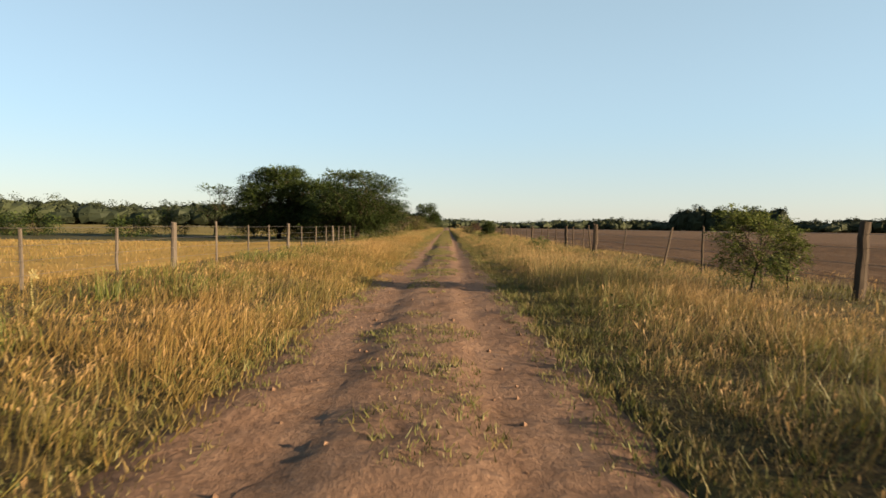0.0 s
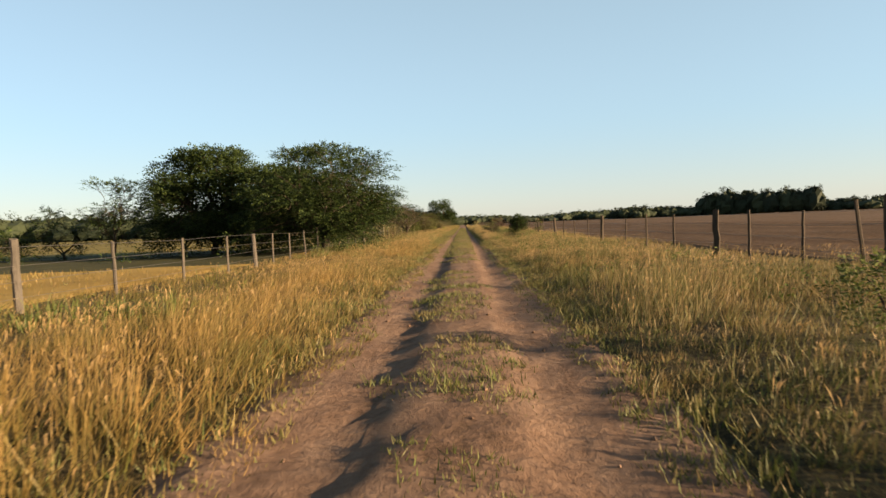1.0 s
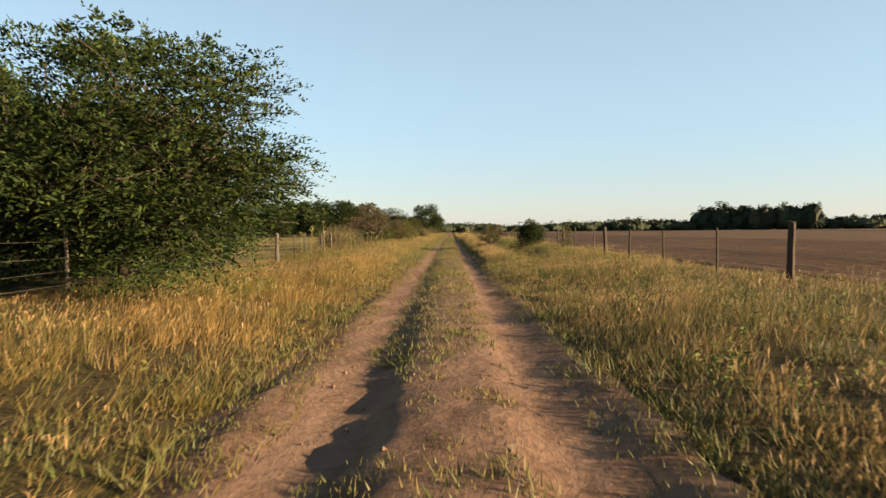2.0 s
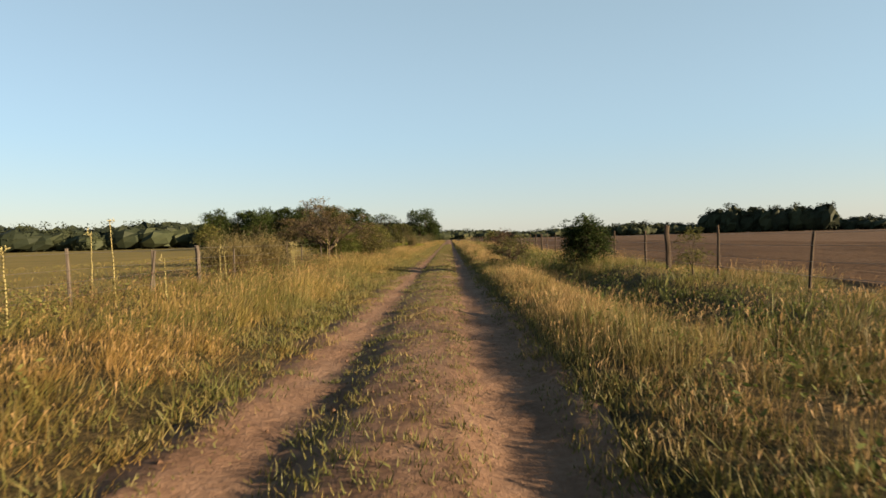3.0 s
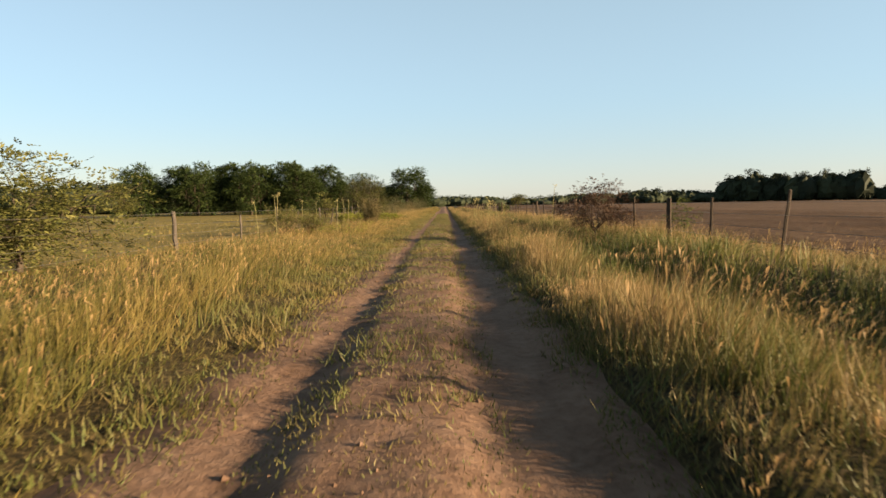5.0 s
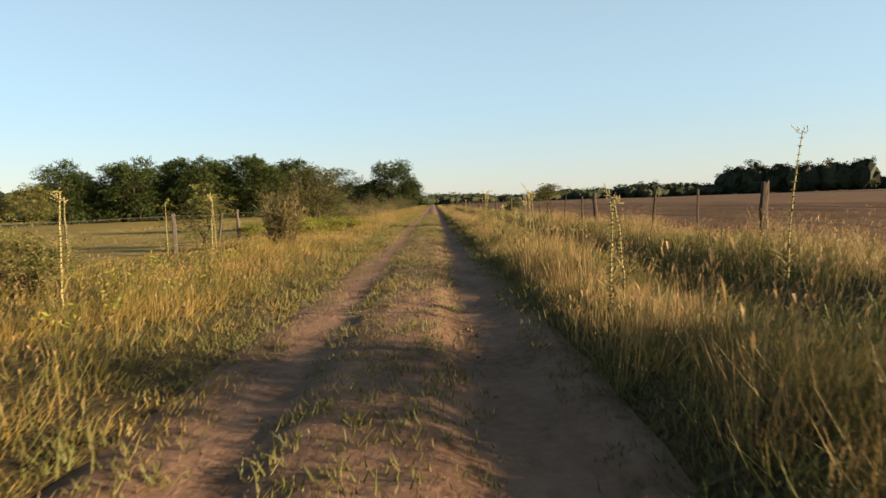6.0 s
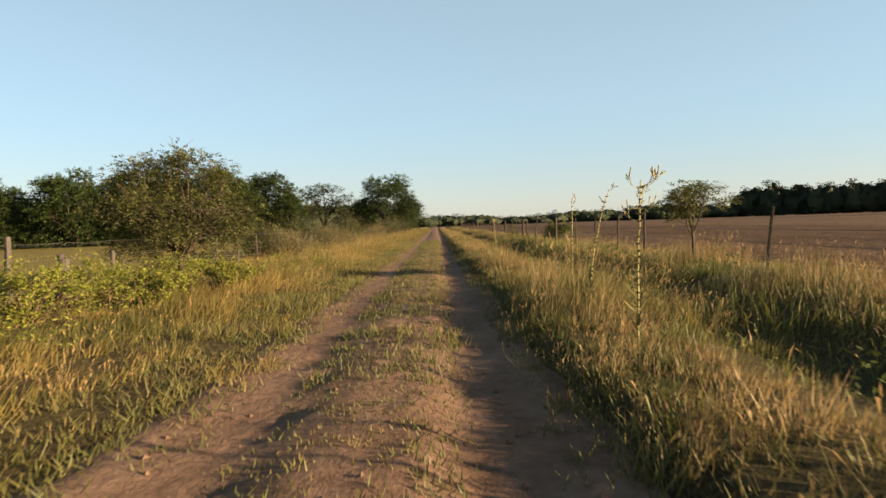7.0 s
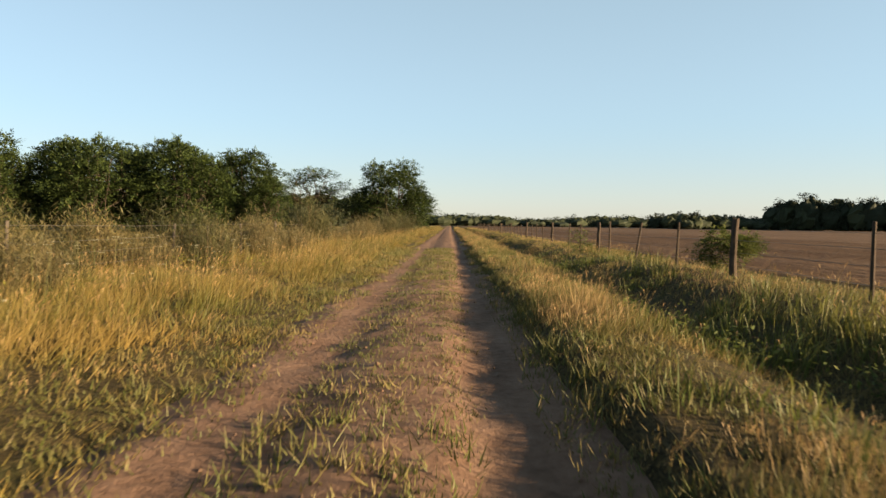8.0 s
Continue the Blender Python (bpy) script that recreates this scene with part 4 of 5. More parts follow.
STALKS = ((-5.2, 58.2, 1.2, 0), (-5.7, 66.3, 1.05, 0), (-4.6, 61.0, 0.95, 0), (-5.0, 64.8, 1.0, 0), (-4.2, 67.8, 0.95, 0), (-5.6, 73.4, 1.1, 0),
          (-6.0, 62.0, 1.65, 0), (-6.6, 62.3, 1.45, 0), (-5.4, 56.6, 1.3, 0), (-6.4, 59.4, 1.2, 0), (-4.9, 70.2, 1.25, 0), (-4.9, 75.8, 1.2, 0),
          (-6.6, 113.0, 1.55, 0), (-7.0, 118.0, 1.5, 0), (-5.3, 116.8, 1.5, 0), (-6.5, 108.5, 1.8, 0), (-6.9, 107.3, 1.4, 0),
          (-5.5, 126.5, 1.5, 0), (-5.6, 124.4, 1.2, 0), (4.2, 109.2, 2.0, 0), (1.67, 107.8, 1.15, 0), (2.52, 117.5, 1.45, 0), (-4.3, 109.0, 1.5, 0), (-4.85, 115.3, 1.5, 0),
          (1.95, 108.3, 1.2, 0), (2.4, 110.2, 1.2, 0), (2.2, 116.85, 1.35, 1), (2.27, 116.5, 1.58, 1), (2.68, 116.4, 0.8, 0), (1.84, 124.25, 1.64, 1),
          (2.01, 126.6, 1.55, 0), (2.31, 128.9, 1.6, 0), (1.85, 118.6, 1.05, 0), (1.7, 119.2, 0.95, 0), (2.0, 119.6, 1.0, 0), (1.85, 137.0, 1.3, 0), (-4.55, 6.6, 0.6, 0), (-4.4, 75.0, 1.05, 0), (-4.7, 69.7, 1.2, 0), (-5.75, 105.6, 1.6, 0),
          (1.75, 115.2, 0.85, 0), (2.05, 115.9, 0.75, 0), (2.6, 115.0, 0.7, 0), (3.1, 115.6, 0.75, 0), (3.5, 116.3, 0.85, 0), (2.1, 117.9, 0.9, 0),
          (2.5, 118.8, 0.8, 0), (2.9, 119.8, 0.95, 0), (2.45, 121.0, 1.0, 0), (2.7, 121.5, 0.9, 0), (3.0, 121.1, 0.8, 0), (1.6, 117.2, 0.7, 0))
for k, (sx, sy, sh, br) in enumerate(STALKS):
    weed_stalk(sx, sy, sh, 300 + k, bool(br), 0.14 if sy == 126.6 else 0.0)


# ---- grass ----
def grass(name, label, rng, x, y, z, h, w, lean, mats, heads=0.0, wind=0.0, fan=None, plume=1.0):
    """One curved blade for each place, and a seed plume on a share of them."""
    n = len(x)
    a = rng.random(n) * 2 * np.pi
    side = np.stack([np.cos(a), np.sin(a), np.zeros(n)], -1) * (w / 2)[:, None]
    b = rng.random(n) * 2 * np.pi if fan is None else fan
    off = np.stack([np.cos(b) + wind, np.sin(b), np.zeros(n)], -1) * (lean * h)[:, None]
    p = np.stack([x, y, z], -1)
    mid = p + off * 0.3
    mid[:, 2] += h * 0.58
    end = p + off
    end[:, 2] += h * np.sqrt(np.maximum(0.15, 1 - lean ** 2 * 0.8))
    V = np.stack([p - side, p + side, mid + side * 0.75, mid - side * 0.75, end], 1)
    i = np.arange(n) * 5
    Q = np.stack([i, i + 1, i + 2, i + 3], -1)
    T = np.stack([i + 3, i + 2, i + 4], -1)
    tip = np.tile([0, 0, 0.6, 0.6, 1.0], n)
    V = V.reshape(-1, 3)
    mat_t, mat_q = np.zeros(n, int), np.zeros(n, int)
    if heads:
        s = np.flatnonzero(rng.random(n) < heads)
        k = len(s)
        d = end[s] - mid[s]
        ln = np.linalg.norm(d, axis=1)[:, None] + 1e-9
        d = d / ln
        L = plume * (0.06 + 0.08 * rng.random(k))[:, None]
        sd = np.stack([-np.sin(b[s]), np.cos(b[s]), np.zeros(k)], -1) * plume * (0.0036 + 0.0044 * rng.random(k))[:, None]
        e = end[s]
        down = np.array([0, 0, 1.0]) * L * (0.25 + 0.5 * rng.random((k, 1)))
        top = e + d * L * 0.9 - down
        HV = np.stack([e - d * L * 0.4, e + d * L * 0.2 - sd, top, e + d * L * 0.2 + sd], 1).reshape(-1, 3)
        HQ = np.arange(4 * k).reshape(-1, 4) + len(V)
        V, Q = np.concatenate([V, HV]), np.concatenate([Q, HQ])
        tip = np.concatenate([tip, np.ones(4 * k)])
        mat_q = np.concatenate([mat_q, np.ones(k, int)])
    me = build_mesh(name, V, T, Q, np.concatenate([mat_t, mat_q]), tip)
    return tagged(part(name, me, mats), label, "grass", kind="stuff")


def turf(name, label, rng, x, y, z, h, w, lean, mat, wind=0.0, fan=None):
    """Fine leaves of one slender triangle each, for close low growth."""
    n = len(x)
    a = rng.random(n) * 2 * np.pi
    b = rng.random(n) * 2 * np.pi if fan is None else fan
    side = np.stack([np.cos(a), np.sin(a), np.zeros(n)], -1) * (w / 2)[:, None]
    p = np.stack([x, y, z], -1)
    end = p + np.stack([np.cos(b) + wind, np.sin(b), np.zeros(n)], -1) * (lean * h)[:, None]
    end[:, 2] += h
    me = build_mesh(name, np.stack([p - side, p + side, end], 1).reshape(-1, 3), np.arange(3 * n).reshape(-1, 3), tip=np.tile([0, 0, 1.0], n))
    return tagged(part(name, me, mat), label, "grass", kind="stuff")


def plumes(name, label, rng, x, y, z, h, lean, mats, wind, fan):
    """Hair-thin stems, each with a fluffy nodding seed head."""
    n = len(x)
    a = rng.random(n) * 2 * np.pi
    side = np.stack([np.cos(a), np.sin(a), np.zeros(n)], -1)
    p = np.stack([x, y, z], -1)
    end = p + np.stack([np.cos(fan) + wind, np.sin(fan), np.zeros(n)], -1) * (lean * h)[:, None]
    end[:, 2] += h
    d = end - p
    d /= np.linalg.norm(d, axis=1)[:, None] + 1e-9
    L = (0.05 + 0.07 * rng.random(n))[:, None]
    wide = side * (0.0028 + 0.0042 * rng.random(n))[:, None]
    nod = np.stack([0.5 + 0.4 * rng.random(n), rng.normal(0, 0.3, n), -0.3 * rng.random(n)], -1) * L * 0.6
    V = np.concatenate([np.stack([p - side * 0.0022, p + side * 0.0022, end], 1).reshape(-1, 3),
                        np.stack([end - d * L * 0.45, end + d * L * 0.1 - wide, end + d * L * 0.4 + nod, end + d * L * 0.1 + wide], 1).reshape(-1, 3)])
    me = build_mesh(name, V, np.arange(3 * n).reshape(-1, 3), np.arange(4 * n).reshape(-1, 4) + 3 * n, np.repeat([0, 1], n), np.concatenate([np.tile([0, 0, 1.0], n), np.ones(4 * n)]))
    return tagged(part(name, me, mats), label, "grass", kind="stuff")


def scatter(rng, x0, x1, y0, y1, density):
    n = int(abs(x1 - x0) * (y1 - y0) * density)
    return rng.uniform(x0, x1, n), rng.uniform(y0, y1, n)


def tufted(rng, x, y, share, spread):
    """Draws a share of the blades together into tufts."""
    n = len(x)
    k = max(1, n // 14)
    c = rng.integers(0, n, k)
    which = c[rng.integers(0, k, n)]
    m = rng.random(n) < share
    return np.where(m, x[which] + rng.normal(0, spread, n), x), np.where(m, y[which] + rng.normal(0, spread, n), y)


def bunches(rng, x0, x1, y0, y1, density, size, spread):
    """Bunch grass: blades in tufts that fan outwards. Gives places, the way each blade leans, and the tuft's vigour."""
    n = int((x1 - x0) * (y1 - y0) * density)
    k = max(1, n // size)
    cx, cy = rng.uniform(x0, x1, k), rng.uniform(y0, y1, k)
    vigour = 0.55 + 0.75 * rng.random(k) ** 1.3
    wide = spread * (0.6 + 0.9 * rng.random(k))
    w = rng.integers(0, k, n)
    ox, oy = rng.normal(0, 1, n), rng.normal(0, 1, n)
    return cx[w] + ox * wide[w], cy[w] + oy * wide[w], np.arctan2(oy, ox), vigour[w]


def verge(label, seed, side, edge, margin, tall, slope, low_mat, tall_mats, bands, wind, heads, plume=1.0, hollow=0.0, fringe=0.28, fluff=1.0):
    """A margin of short turf by the road, then an understorey of leaves with taller stems in tufts."""
    rng = np.random.default_rng(seed)
    for layer in ("understorey", "stems", "plumes"):
        sets = []
        for y0, y1, low, stems, width in bands:
            dense = {"understorey": low, "stems": stems, "plumes": stems * fluff}[layer]
            x, y, fan, vig = bunches(rng, 0.8, 7.6, y0, y1, dense, 26 if layer == "understorey" else 9, 0.11 if layer == "understorey" else 0.06)
            sets.append((x, y, fan, vig, np.full(len(x), width)))
        x, y, fan, vig, w = (np.concatenate(s) for s in zip(*sets))
        e, u = along(y, edge), along(y, margin)
        ragged = 0.20 * waves(x, y, seed, 1.1) + 0.10 * waves(x, y, seed + 5, 4.0)
        ok = (x > e + ragged) & (x < 7.7) & ((x < 4.6) | (rng.random(len(x)) < (0.7 if hollow else 0.42)))
        if layer == "stems":
            ok &= (rng.random(len(x)) < 1 - 0.65 * hollow * np.clip((y - 50) / 12, 0, 1) * np.clip((x - 2.3) / 0.7, 0, 1) * np.clip((5.2 - x) / 0.6, 0, 1)) & (x > u + ragged) & (waves(x, y, seed + 3, 1.1 if side < 0 else 0.75) + 0.6 * waves(x, y, seed + 4, 3.0) > (-0.6 if side < 0 else -0.3))
        if layer == "plumes":
            ok &= (x > u + ragged - 0.1) & (rng.random(len(x)) < 1 - 0.45 * hollow * np.clip((x - 2.3) / 0.7, 0, 1) * np.clip((5.2 - x) / 0.6, 0, 1)) & (waves(x, y, seed + 3, 0.8) + 0.5 * waves(x, y, seed + 4, 3.0) > (-0.5 if side < 0 else -0.15))
        x, y, fan, vig, w, u = x[ok], y[ok], fan[ok], vig[ok], w[ok], u[ok]
        n = len(x)
        grow = np.clip((x - u) / along(y, slope) + np.interp(y, (45, 66), (0.28, fringe)), 0.0, 1)
        patchy = np.clip(0.86 + (0.45 if side < 0 else 0.75) * waves(x, y, seed + 1, 0.75) + 0.36 * waves(x, y, seed + 2, 2.4), 0.2, 1.5) * vig * np.clip(0.9 + 0.3 * waves(x * 0.7, y, seed + 9, 0.45), 0.6, 1.3)
        low_mid = np.interp(x, (1.0, 1.9, 2.7, 4.6, 5.6, 7.6), (1.0, 1.0, 0.62, 0.55, 0.72, 0.55))
        t = along(y, tall) * ((np.clip(1.12 - 0.07 * (x - 1.5), 0.7, 1.2) if side > 0 else (np.interp(x, (1.5, 3.2, 4.8, 7.0), (1.12, 1.0, 0.66, 0.48)) + np.clip((y - 52) / 10, 0, 1) * np.interp(x, (3.2, 4.8, 7.0), (0.0, 0.2, 0.25)))) * (1 - hollow * np.clip((y - 45) / 20, 0, 1)) + low_mid * hollow * np.clip((y - 45) / 20, 0, 1))
        if side > 0:
            t = t * np.where(y > 50, np.clip(0.82 + 0.75 * waves(x, y, 71, 0.6), 0.35, 1.25), np.clip(0.9 + 0.5 * waves(x, y, 71, 0.6), 0.5, 1.2))
        blown = 0.1 + 1.0 * waves(x, y, seed + 7, 0.5)
        fan = np.where(rng.random(n) < (0.5 if side < 0 else 0.3), blown + rng.normal(0, 0.4, n), np.where(side < 0, np.pi - fan, fan))
        if layer == "understorey":
            h = 0.04 + 0.05 * rng.random(n) + t * 0.66 * grow * patchy * (0.4 + 0.6 * rng.random(n))
            lean = np.clip(np.abs(rng.normal(0.55, 0.3, n)), 0.02, 1.2)
            turf("verge_grass", label[1], rng, side * x, y, land(side * x, y) - 0.02, h, w * 1.15 * (0.7 + 0.6 * rng.random(n)), lean, low_mat, wind, fan)
        elif layer == "plumes":
            h = np.clip(t * (0.4 + 0.6 * grow) * patchy * (0.7 + 0.45 * rng.random(n)), 0.08, t * 1.2)
            plumes("verge_grass", label[2], rng, side * x, y, land(side * x, y) - 0.02, h, np.clip(np.abs(rng.normal(0.3, 0.2, n)), 0.02, 0.8), (tall_mats[0], M_SEED), wind, fan)
        else:
            h = t * (0.4 + 0.6 * grow) * patchy * (0.8 + 0.5 * rng.random(n))
            h = np.minimum(h, t * 1.3)
            lean = np.clip(np.abs(rng.normal(0.27 + 0.16 * waves(x, y, seed + 8, 0.7), 0.21, n)), 0.02, 0.85)
            grass("verge_grass", label[0], rng, side * x, y, land(side * x, y) - 0.02, h, w * 0.46 * (0.7 + 0.6 * rng.random(n)), lean, tall_mats, heads, wind, fan, plume)


LEFT_EDGE, LEFT_MARGIN = ((0, 1.45), (40, 1.3), (60, 1.5), (400, 1.5)), ((0, 1.65), (25, 1.65), (45, 2.1), (60, 2.4), (400, 2.3))
LEFT_TALL, LEFT_SLOPE = ((0, 0.46), (50, 0.44), (62, 0.54), (100, 0.5), (120, 0.42), (134, 0.5), (142, 0.66), (400, 0.6)), ((0, 0.7), (400, 0.9))
verge(("tall golden dry grass stems on the verge", "short golden and green grass under the stems", "fluffy golden seed heads above the verge grass"), 501, -1, LEFT_EDGE, LEFT_MARGIN, LEFT_TALL, LEFT_SLOPE,
      M_GRASS_L, (M_GRASS_L, M_SEED), ((2, 58, 300, 70, 0.0088),), 0.35, 0.36, 1.0)
verge(("tall golden and green grass stems on the verge", "short golden-green grass under the stems", "fluffy golden seed heads above the verge grass"), 510, -1, LEFT_EDGE, LEFT_MARGIN, LEFT_TALL, LEFT_SLOPE,
      M_GRASS_M, (M_GRASS_M, M_SEED), ((58, 102, 300, 74, 0.0088),), 0.35, 0.36, 1.0)
verge(("yellow-green grass stems with seed heads on the verge", "short yellow-green grass under the stems", "pale nodding seed heads above the verge grass"), 507, -1, LEFT_EDGE, LEFT_MARGIN, LEFT_TALL, LEFT_SLOPE,
      M_GRASS_G, (M_GRASS_G, M_SEED), ((102, 138, 310, 66, 0.0092),), 0.35, 0.25, 0.8)
verge(("tall dense golden grass stems on the verge", "golden-green grass under the stems", "fluffy golden seed heads above the verge grass"), 511, -1, LEFT_EDGE, LEFT_MARGIN, LEFT_TALL, LEFT_SLOPE,
      M_GRASS_G, (M_GRASS_G, M_SEED), ((138, 152, 310, 76, 0.0092), (152, 185, 180, 44, 0.015), (185, 320, 46, 14, 0.036)), 0.35, 0.3, 0.9, fluff=0.7)
RIGHT = (((0, 1.0), (40, 0.95), (62, 0.85), (400, 0.8)), ((0, 1.7), (30, 1.6), (45, 1.4), (62, 1.2), (110, 1.12), (400, 1.12)),
         ((0, 0.42), (50, 0.44), (64, 0.48), (100, 0.50), (113, 0.62), (124, 0.60), (132, 0.52), (140, 0.44), (400, 0.45)), ((0, 0.9), (50, 0.8), (66, 0.75), (400, 0.75)))
verge(("tall straw-coloured grass stems with seed heads", "green and straw grass under the stems", "fluffy pale straw seed heads above the grass"), 502, 1, *RIGHT, M_GRASS_R, (M_GRASS_S, M_SEED), ((2, 56, 330, 52, 0.009),), 0.2, 0.45, 1.1, fluff=1.9)
verge(("tall straw-coloured grass stems with seed heads", "dark green grass under the stems", "fluffy pale straw seed heads above the grass"), 508, 1, *RIGHT, M_GRASS_RG, (M_GRASS_S, M_SEED),
      ((56, 146, 270, 48, 0.009), (146, 185, 160, 36, 0.015), (185, 320, 46, 14, 0.036)), 0.2, 0.5, 1.25, 1.0, 0.25, 1.9)
# the dense straw fringe where the tall grass meets the rut
rng = np.random.default_rng(509)
x, y, fan, vig = bunches(rng, 0.95, 2.3, 50, 150, 620, 26, 0.10)
ok = (x > 1.05 + 0.25 * waves(x, y, 51, 1.1)) & (waves(x, y, 66, 0.75) + 0.5 * waves(x, y, 67, 2.4) > -0.4) & (rng.random(len(x)) < np.clip((y - 50) / 14, 0, 1))
x, y, fan, vig = x[ok], y[ok], fan[ok], vig[ok]
turf("verge_grass", "dense dry straw fringe beside the road", rng, x, y, land(x, y) - 0.02, (0.12 + 0.36 * rng.random(len(x))) * np.clip((x - 0.95) / 0.8, 0.15, 1) * vig * np.clip(0.9 + 0.75 * waves(x, y, 71, 0.6), 0.3, 1.4),
     np.full(len(x), 0.009), np.clip(np.abs(rng.normal(0.4, 0.25, len(x))), 0, 1), M_GRASS_S, 0.2, fan)
# the tall straw stand on the ditch's far bank, up to and through the fence
rng = np.random.default_rng(514)
for layer, density in (("leaves", 190), ("heads", 75)):
    x, y, fan, vig = bunches(rng, 4.0, 7.4, 92, 150, density, 22 if layer == "leaves" else 8, 0.11)
    ok = (rng.random(len(x)) < np.clip((y - 92) / 10, 0, 1) * np.clip((150 - y) / 18, 0, 1) * np.clip((x - 4.0) / 0.7, 0, 1) * np.clip((7.5 - x) / 0.8, 0, 1)) & (waves(x, y, 76, 0.6) + 0.4 * waves(x, y, 77, 2.2) > -0.55)
    x, y, fan, vig = x[ok], y[ok], fan[ok], vig[ok]
    h = (0.24 + 0.24 * rng.random(len(x))) * vig * np.clip(0.9 + 0.55 * waves(x, y, 78, 0.7), 0.4, 1.35)
    lean = np.clip(np.abs(rng.normal(0.32, 0.2, len(x))), 0.02, 0.9)
    if layer == "leaves":
        turf("verge_grass", "tall straw-coloured grass below the wire fence", rng, x, y, land(x, y) - 0.02, h, np.full(len(x), 0.010), lean, M_GRASS_R, 0.2, fan)
    else:
        plumes("verge_grass", "pale straw seed heads along the wire fence", rng, x, y, land(x, y) - 0.02, h * 1.15, lean, (M_GRASS_S, M_SEED), 0.2, fan)
# lush long-leaved grass in the ditch
rng = np.random.default_rng(512)
x, y, fan, vig = bunches(rng, 1.3, 5.6, 50, 158, 125, 22, 0.13)
ok = (rng.random(len(x)) < np.clip((y - 50) / 14, 0, 1)) & (rng.random(len(x)) < np.maximum(np.clip((x - 2.3) / 0.8, 0, 1), 0.5 * (waves(x, y, 62, 0.8) > 0.4)) * np.clip((5.5 - x) / 1.0, 0.1, 1)) & (waves(x, y, 61, 0.9) > -0.2)
x, y, fan, vig = x[ok], y[ok], fan[ok], vig[ok]
grass("ditch_grass", "lush dark green long-leaved grass in the ditch", rng, x, y, land(x, y) - 0.02, (0.22 + 0.30 * rng.random(len(x))) * vig * np.clip(0.85 + 0.5 * waves(x, y, 71, 0.6), 0.45, 1.2), 0.010 + 0.008 * rng.random(len(x)),
      np.clip(np.abs(rng.normal(0.6, 0.25, len(x))), 0.05, 1.05), (M_LUSH, M_SEED), 0.06, 0.2, fan, 1.4)
rng = np.random.default_rng(513)
x, y, fan, vig = bunches(rng, -6.7, -3.4, 2, 52, 110, 22, 0.13)
ok = waves(x, y, 64, 0.7) + 0.12 * (-4.8 - x) > 0.28
x, y, fan, vig = x[ok], y[ok], fan[ok], vig[ok]
grass("verge_grass", "lush green grass clumps among the golden grass", rng, x, y, land(x, y) - 0.02, (0.22 + 0.24 * rng.random(len(x))) * vig, 0.010 + 0.006 * rng.random(len(x)),
      np.clip(np.abs(rng.normal(0.5, 0.25, len(x))), 0.05, 1.0), (M_LUSH, M_SEED), 0.1, 0.3, fan)
# close turf on the road's margins and its middle strip
rng = np.random.default_rng(503)
for lab, x0, x1, density, cut, seed in (("low patchy turf along the middle of the road", -0.98, 0.30, 640, (0.0, -1.9), 31), ("short green turf along the edge of the road", -2.7, -1.25, 400, (-1.7, -1.5), 35),
                                        ("short green turf along the edge of the road", 0.74, 2.0, 560, (-2.0, -1.3), 37)):
    x, y = scatter(rng, x0, x1, -4, 165, density)
    x, y = tufted(rng, x, y, 0.8, 0.05)
    mid = (x0 + x1) / 2
    inner = 1 - np.abs(x - mid) / (abs(x1 - x0) / 2)
    cross = waves(x * 0.3, y, seed + 2, 2.6)
    keep = 0.6 * waves(x, y, seed, 1.5) + 0.7 * cross + 0.6 * waves(x, y, seed + 1, 4.5) + 0.9 * np.clip(inner, -0.5, 1) - 0.5 > np.interp(y, (38, 46, 95, 110), (cut[0], cut[1], cut[1], cut[1] - 0.9))
    x, y, cross = x[keep], y[keep], np.clip(0.7 + 0.8 * cross[keep], 0.25, 2.0)
    on = (x > -1.6) & (x < 0.95)
    turf("road_turf", lab, rng, x, y, np.where(on, road_z(x, y), land(x, y)) - 0.01, 0.02 + np.where(on, np.interp(y, (90, 112), (0.075, 0.10)), 0.15) * cross * rng.random(len(x)) ** 1.5, np.full(len(x), 0.0125), np.clip(np.abs(rng.normal(0.6, 0.4, len(x))), 0, 1.4), M_GRASS_LOW)
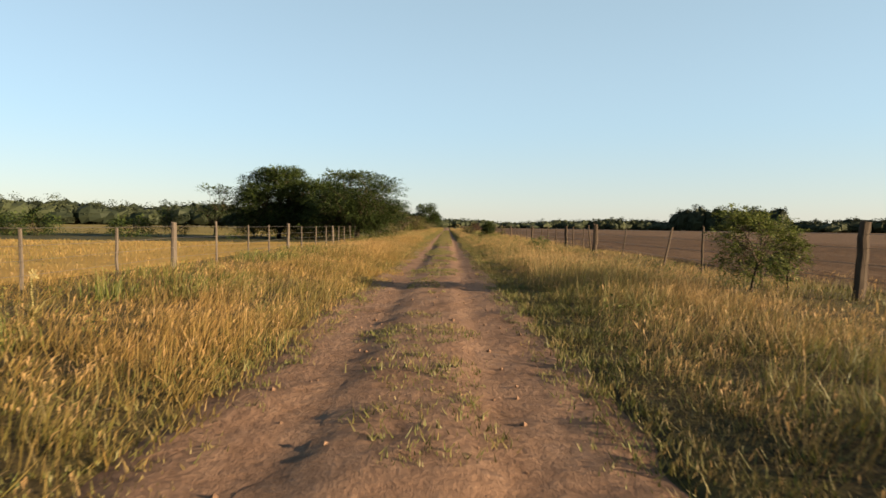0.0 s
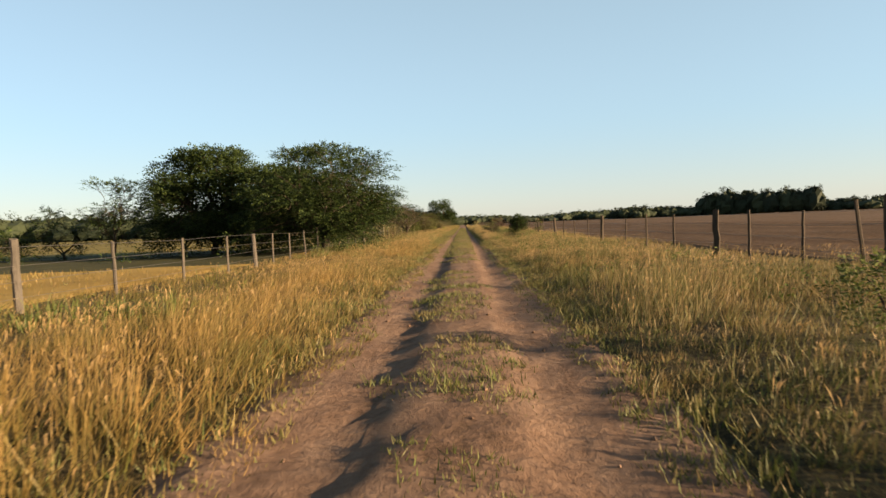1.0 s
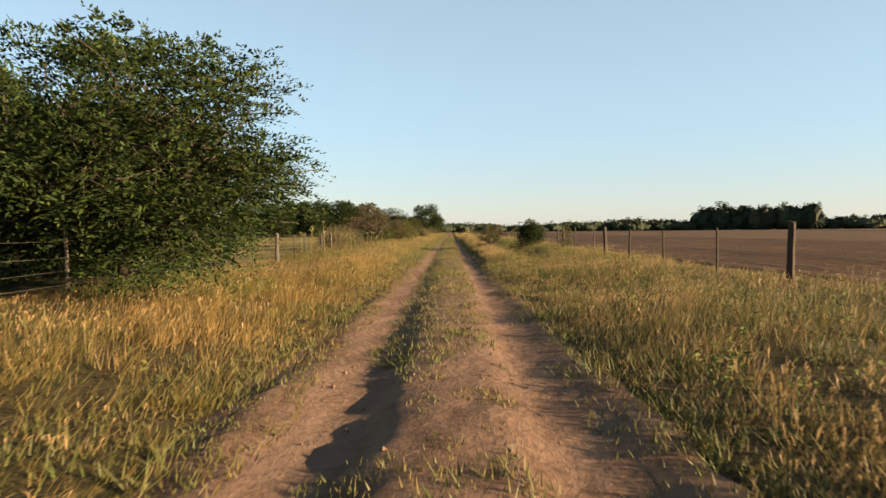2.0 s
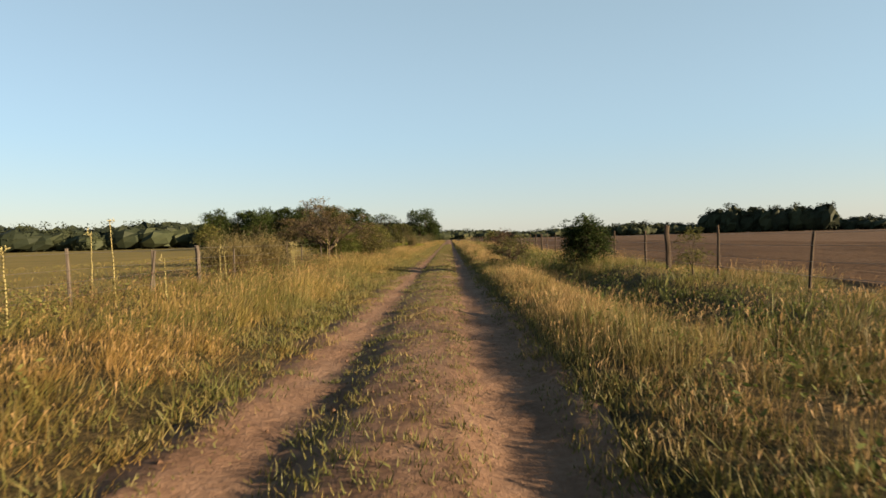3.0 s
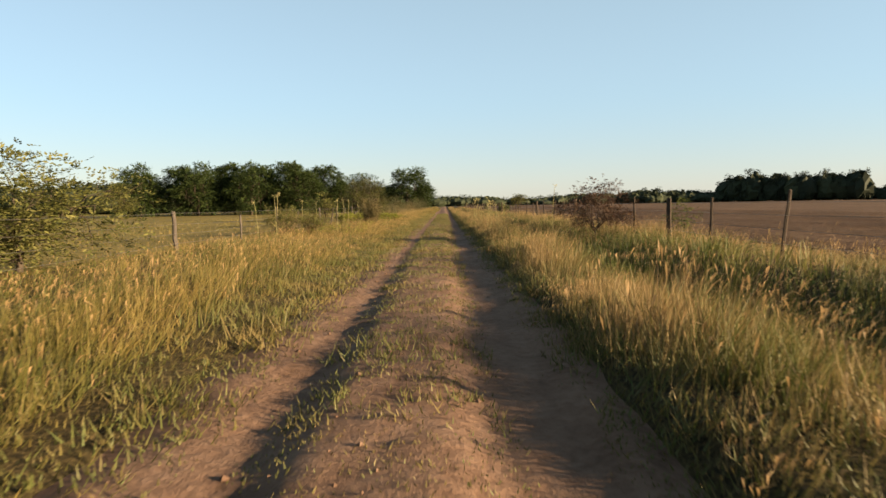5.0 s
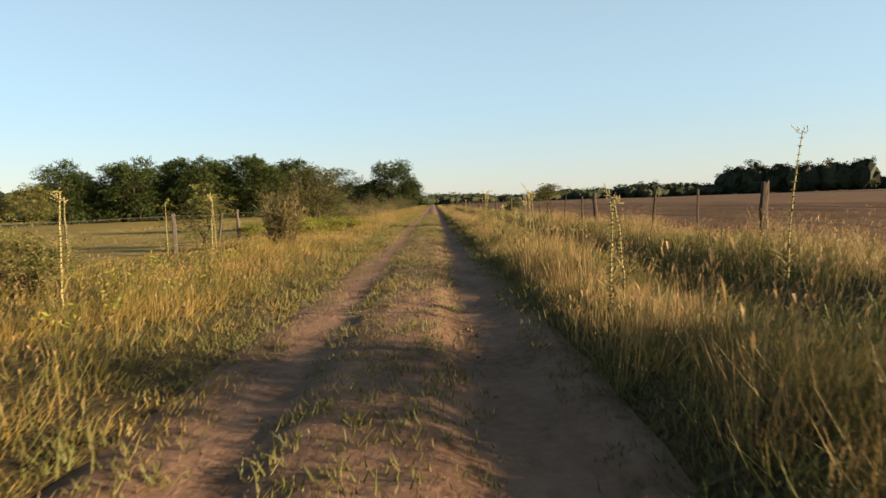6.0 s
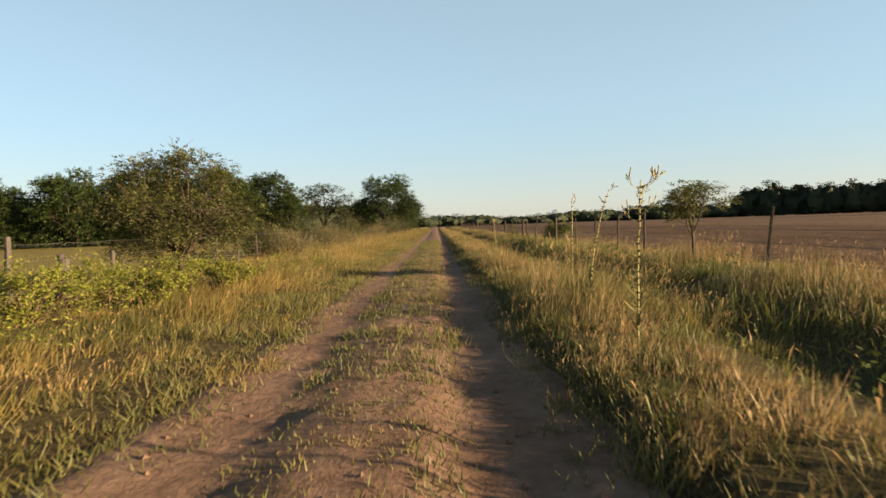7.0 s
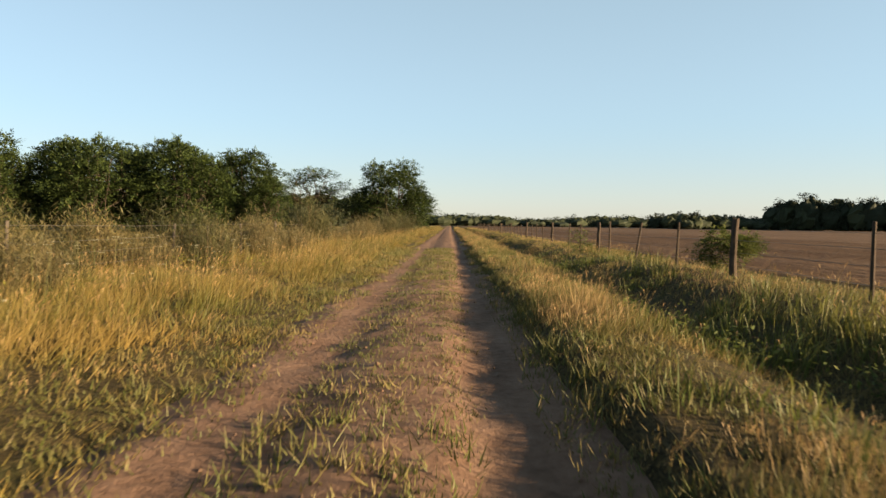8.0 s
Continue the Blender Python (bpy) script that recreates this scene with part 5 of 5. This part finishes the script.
# leafy weeds in patches
for lab, x0, x1, y0, y1, n, seed, z0, mat in (
        ("dark green leafy weeds among the verge grass", 2.3, 5.2, 58, 160, 560, 520, 0.22, M_LEAF_GREEN), ("lime green leafy weeds among the verge grass", -6.0, -3.2, 106, 150, 260, 521, 0.25, M_LEAF_LIME),
        ("green leafy weeds among the verge grass", 1.7, 5.2, 4, 60, 420, 522, 0.20, M_LEAF_GREEN), ("olive leafy weeds among the verge grass", -6.2, -2.6, 0, 100, 260, 523, 0.2, M_LEAF_OLIVE),
        ("dry brown weeds among the verge grass", 1.6, 5.6, 4, 140, 160, 524, 0.28, M_LEAF_DRY), ("dry brown weeds among the verge grass", -6.4, -2.4, 50, 145, 140, 525, 0.25, M_LEAF_DRY),
        ("rusty brown rank weeds along the fence", -7.9, -5.0, 56, 84, 620, 527, 0.42, M_LEAF_RUST), ("dark olive rank weeds along the fence", -7.9, -4.6, 57, 86, 520, 529, 0.36, M_LEAF_OLIVE), ("tan rank weeds along the fence", -9.5, -5.4, 138, 175, 420, 528, 0.45, M_LEAF_DRY),
        ("dark rank weeds along the rough strip", -95, -8.5, 42, 55, 600, 526, 0.35, M_LEAF)):
    rng = np.random.default_rng(seed)
    x, y = rng.uniform(x0, x1, n), rng.uniform(y0, y1, n)
    ok = waves(x, y, seed, 0.7) > -0.1
    x, y = x[ok], y[ok]
    far = 2.0 if x0 < -50 else 1.0
    c = np.stack([x, y, land(x, y) + z0 * (0.4 + 0.9 * rng.random(len(x)))], -1)
    v, q = leaf_cloud(rng, c, len(c) * 32, far * (0.14 + 0.16 * rng.random(len(c))), 1.0, (0.018 if mat in (M_LEAF_DRY, M_LEAF_RUST) else 0.028) * far)
    v[:, 2] = np.maximum(v[:, 2], land(v[:, 0], v[:, 1]) + 0.01)
    tagged(part("verge_weeds", build_mesh("verge_weeds", v, None, q), mat), lab, "weeds", kind="stuff")
# white flower heads standing above the golden grass
rng = np.random.default_rng(540)
lines, heads = [], []
for _ in range(90):
    fx, fy = -2.9 - 3.2 * rng.random(), 139 + 16 * rng.random()
    fh, g0 = 0.5 + 0.3 * rng.random(), float(land(fx, fy))
    e = np.array([fx + rng.normal(0, 0.06), fy + rng.normal(0, 0.06), g0 + fh])
    lines.append(([(fx, fy, g0 - 0.02), (fx * 0.4 + e[0] * 0.6, fy * 0.4 + e[1] * 0.6, g0 + fh * 0.6), e], [0.003, 0.0025, 0.002]))
    for _ in range(4):
        a, o = rng.random() * 6.283, 0.025 + 0.02 * rng.random()
        q = e + [math.cos(a) * o, math.sin(a) * o, 0.03]
        lines.append(([e, (e + q) / 2 + [0, 0, -0.004], q], [0.0015, 0.0012, 0.001]))
        heads.append(q)
v, tr, qd = tubes(lines, 4)
lv, lq = leaf_cloud(rng, heads, len(heads) * 7, np.full(len(heads), 0.018), 0.35, 0.008)
me = build_mesh("flower_heads", np.concatenate([v, lv]), tr, np.concatenate([qd, lq + len(v)]), np.concatenate([np.zeros(len(tr) + len(qd), int), np.ones(len(lq), int)]))
tagged(part("flower_heads", me, (M_GRASS_G, M_UMBEL)), "small white umbel flowers among the golden grass", "flowers", kind="stuff")
# clods and pebbles loose on the road
rng = np.random.default_rng(530)
n = 3600
x, y = rng.uniform(-1.6, 1.0, n), rng.uniform(0, 160, n)
s = 0.005 + 0.022 * rng.random(n) ** 3
octa = np.array([[1, 0, 0], [-1, 0, 0], [0, 1, 0], [0, -1, 0], [0, 0, 0.7], [0, 0, -0.7]])
v = np.stack([x, y, road_z(x, y) + s * 0.25], -1)[:, None] + octa[None] * s[:, None, None] * (0.7 + 0.6 * rng.random((n, 6, 1)))
f = np.array([[0, 2, 4], [2, 1, 4], [1, 3, 4], [3, 0, 4], [2, 0, 5], [1, 2, 5], [3, 1, 5], [0, 3, 5]])
tagged(part("clods", build_mesh("clods", v.reshape(-1, 3), (f[None] + np.arange(n)[:, None, None] * 6).reshape(-1, 3)), M_ROAD), "loose clods of dry earth on the dirt road", "clods", kind="stuff")
for nm, lab, x0, x1, seed, mat, y0, y1, dens, hh in (
        ("pasture_grass", "short yellow-green pasture grass", -26, -7.3, 505, M_GRASS_G, 57, 170, 8, 0.11),
        ("stubble", "cut golden cereal stubble", -30, -9.0, 506, M_GRASS_L, 0, 38, 20, 0.12)):
    rng = np.random.default_rng(seed)
    x, y = scatter(rng, x0, x1, y0, y1, dens)
    grass(nm, lab, rng, x, y, np.full(len(x), 0.03), hh * (0.5 + rng.random(len(x))), np.full(len(x), 0.02), np.abs(rng.normal(0.2, 0.15, len(x))), (mat, M_SEED), 0.0)
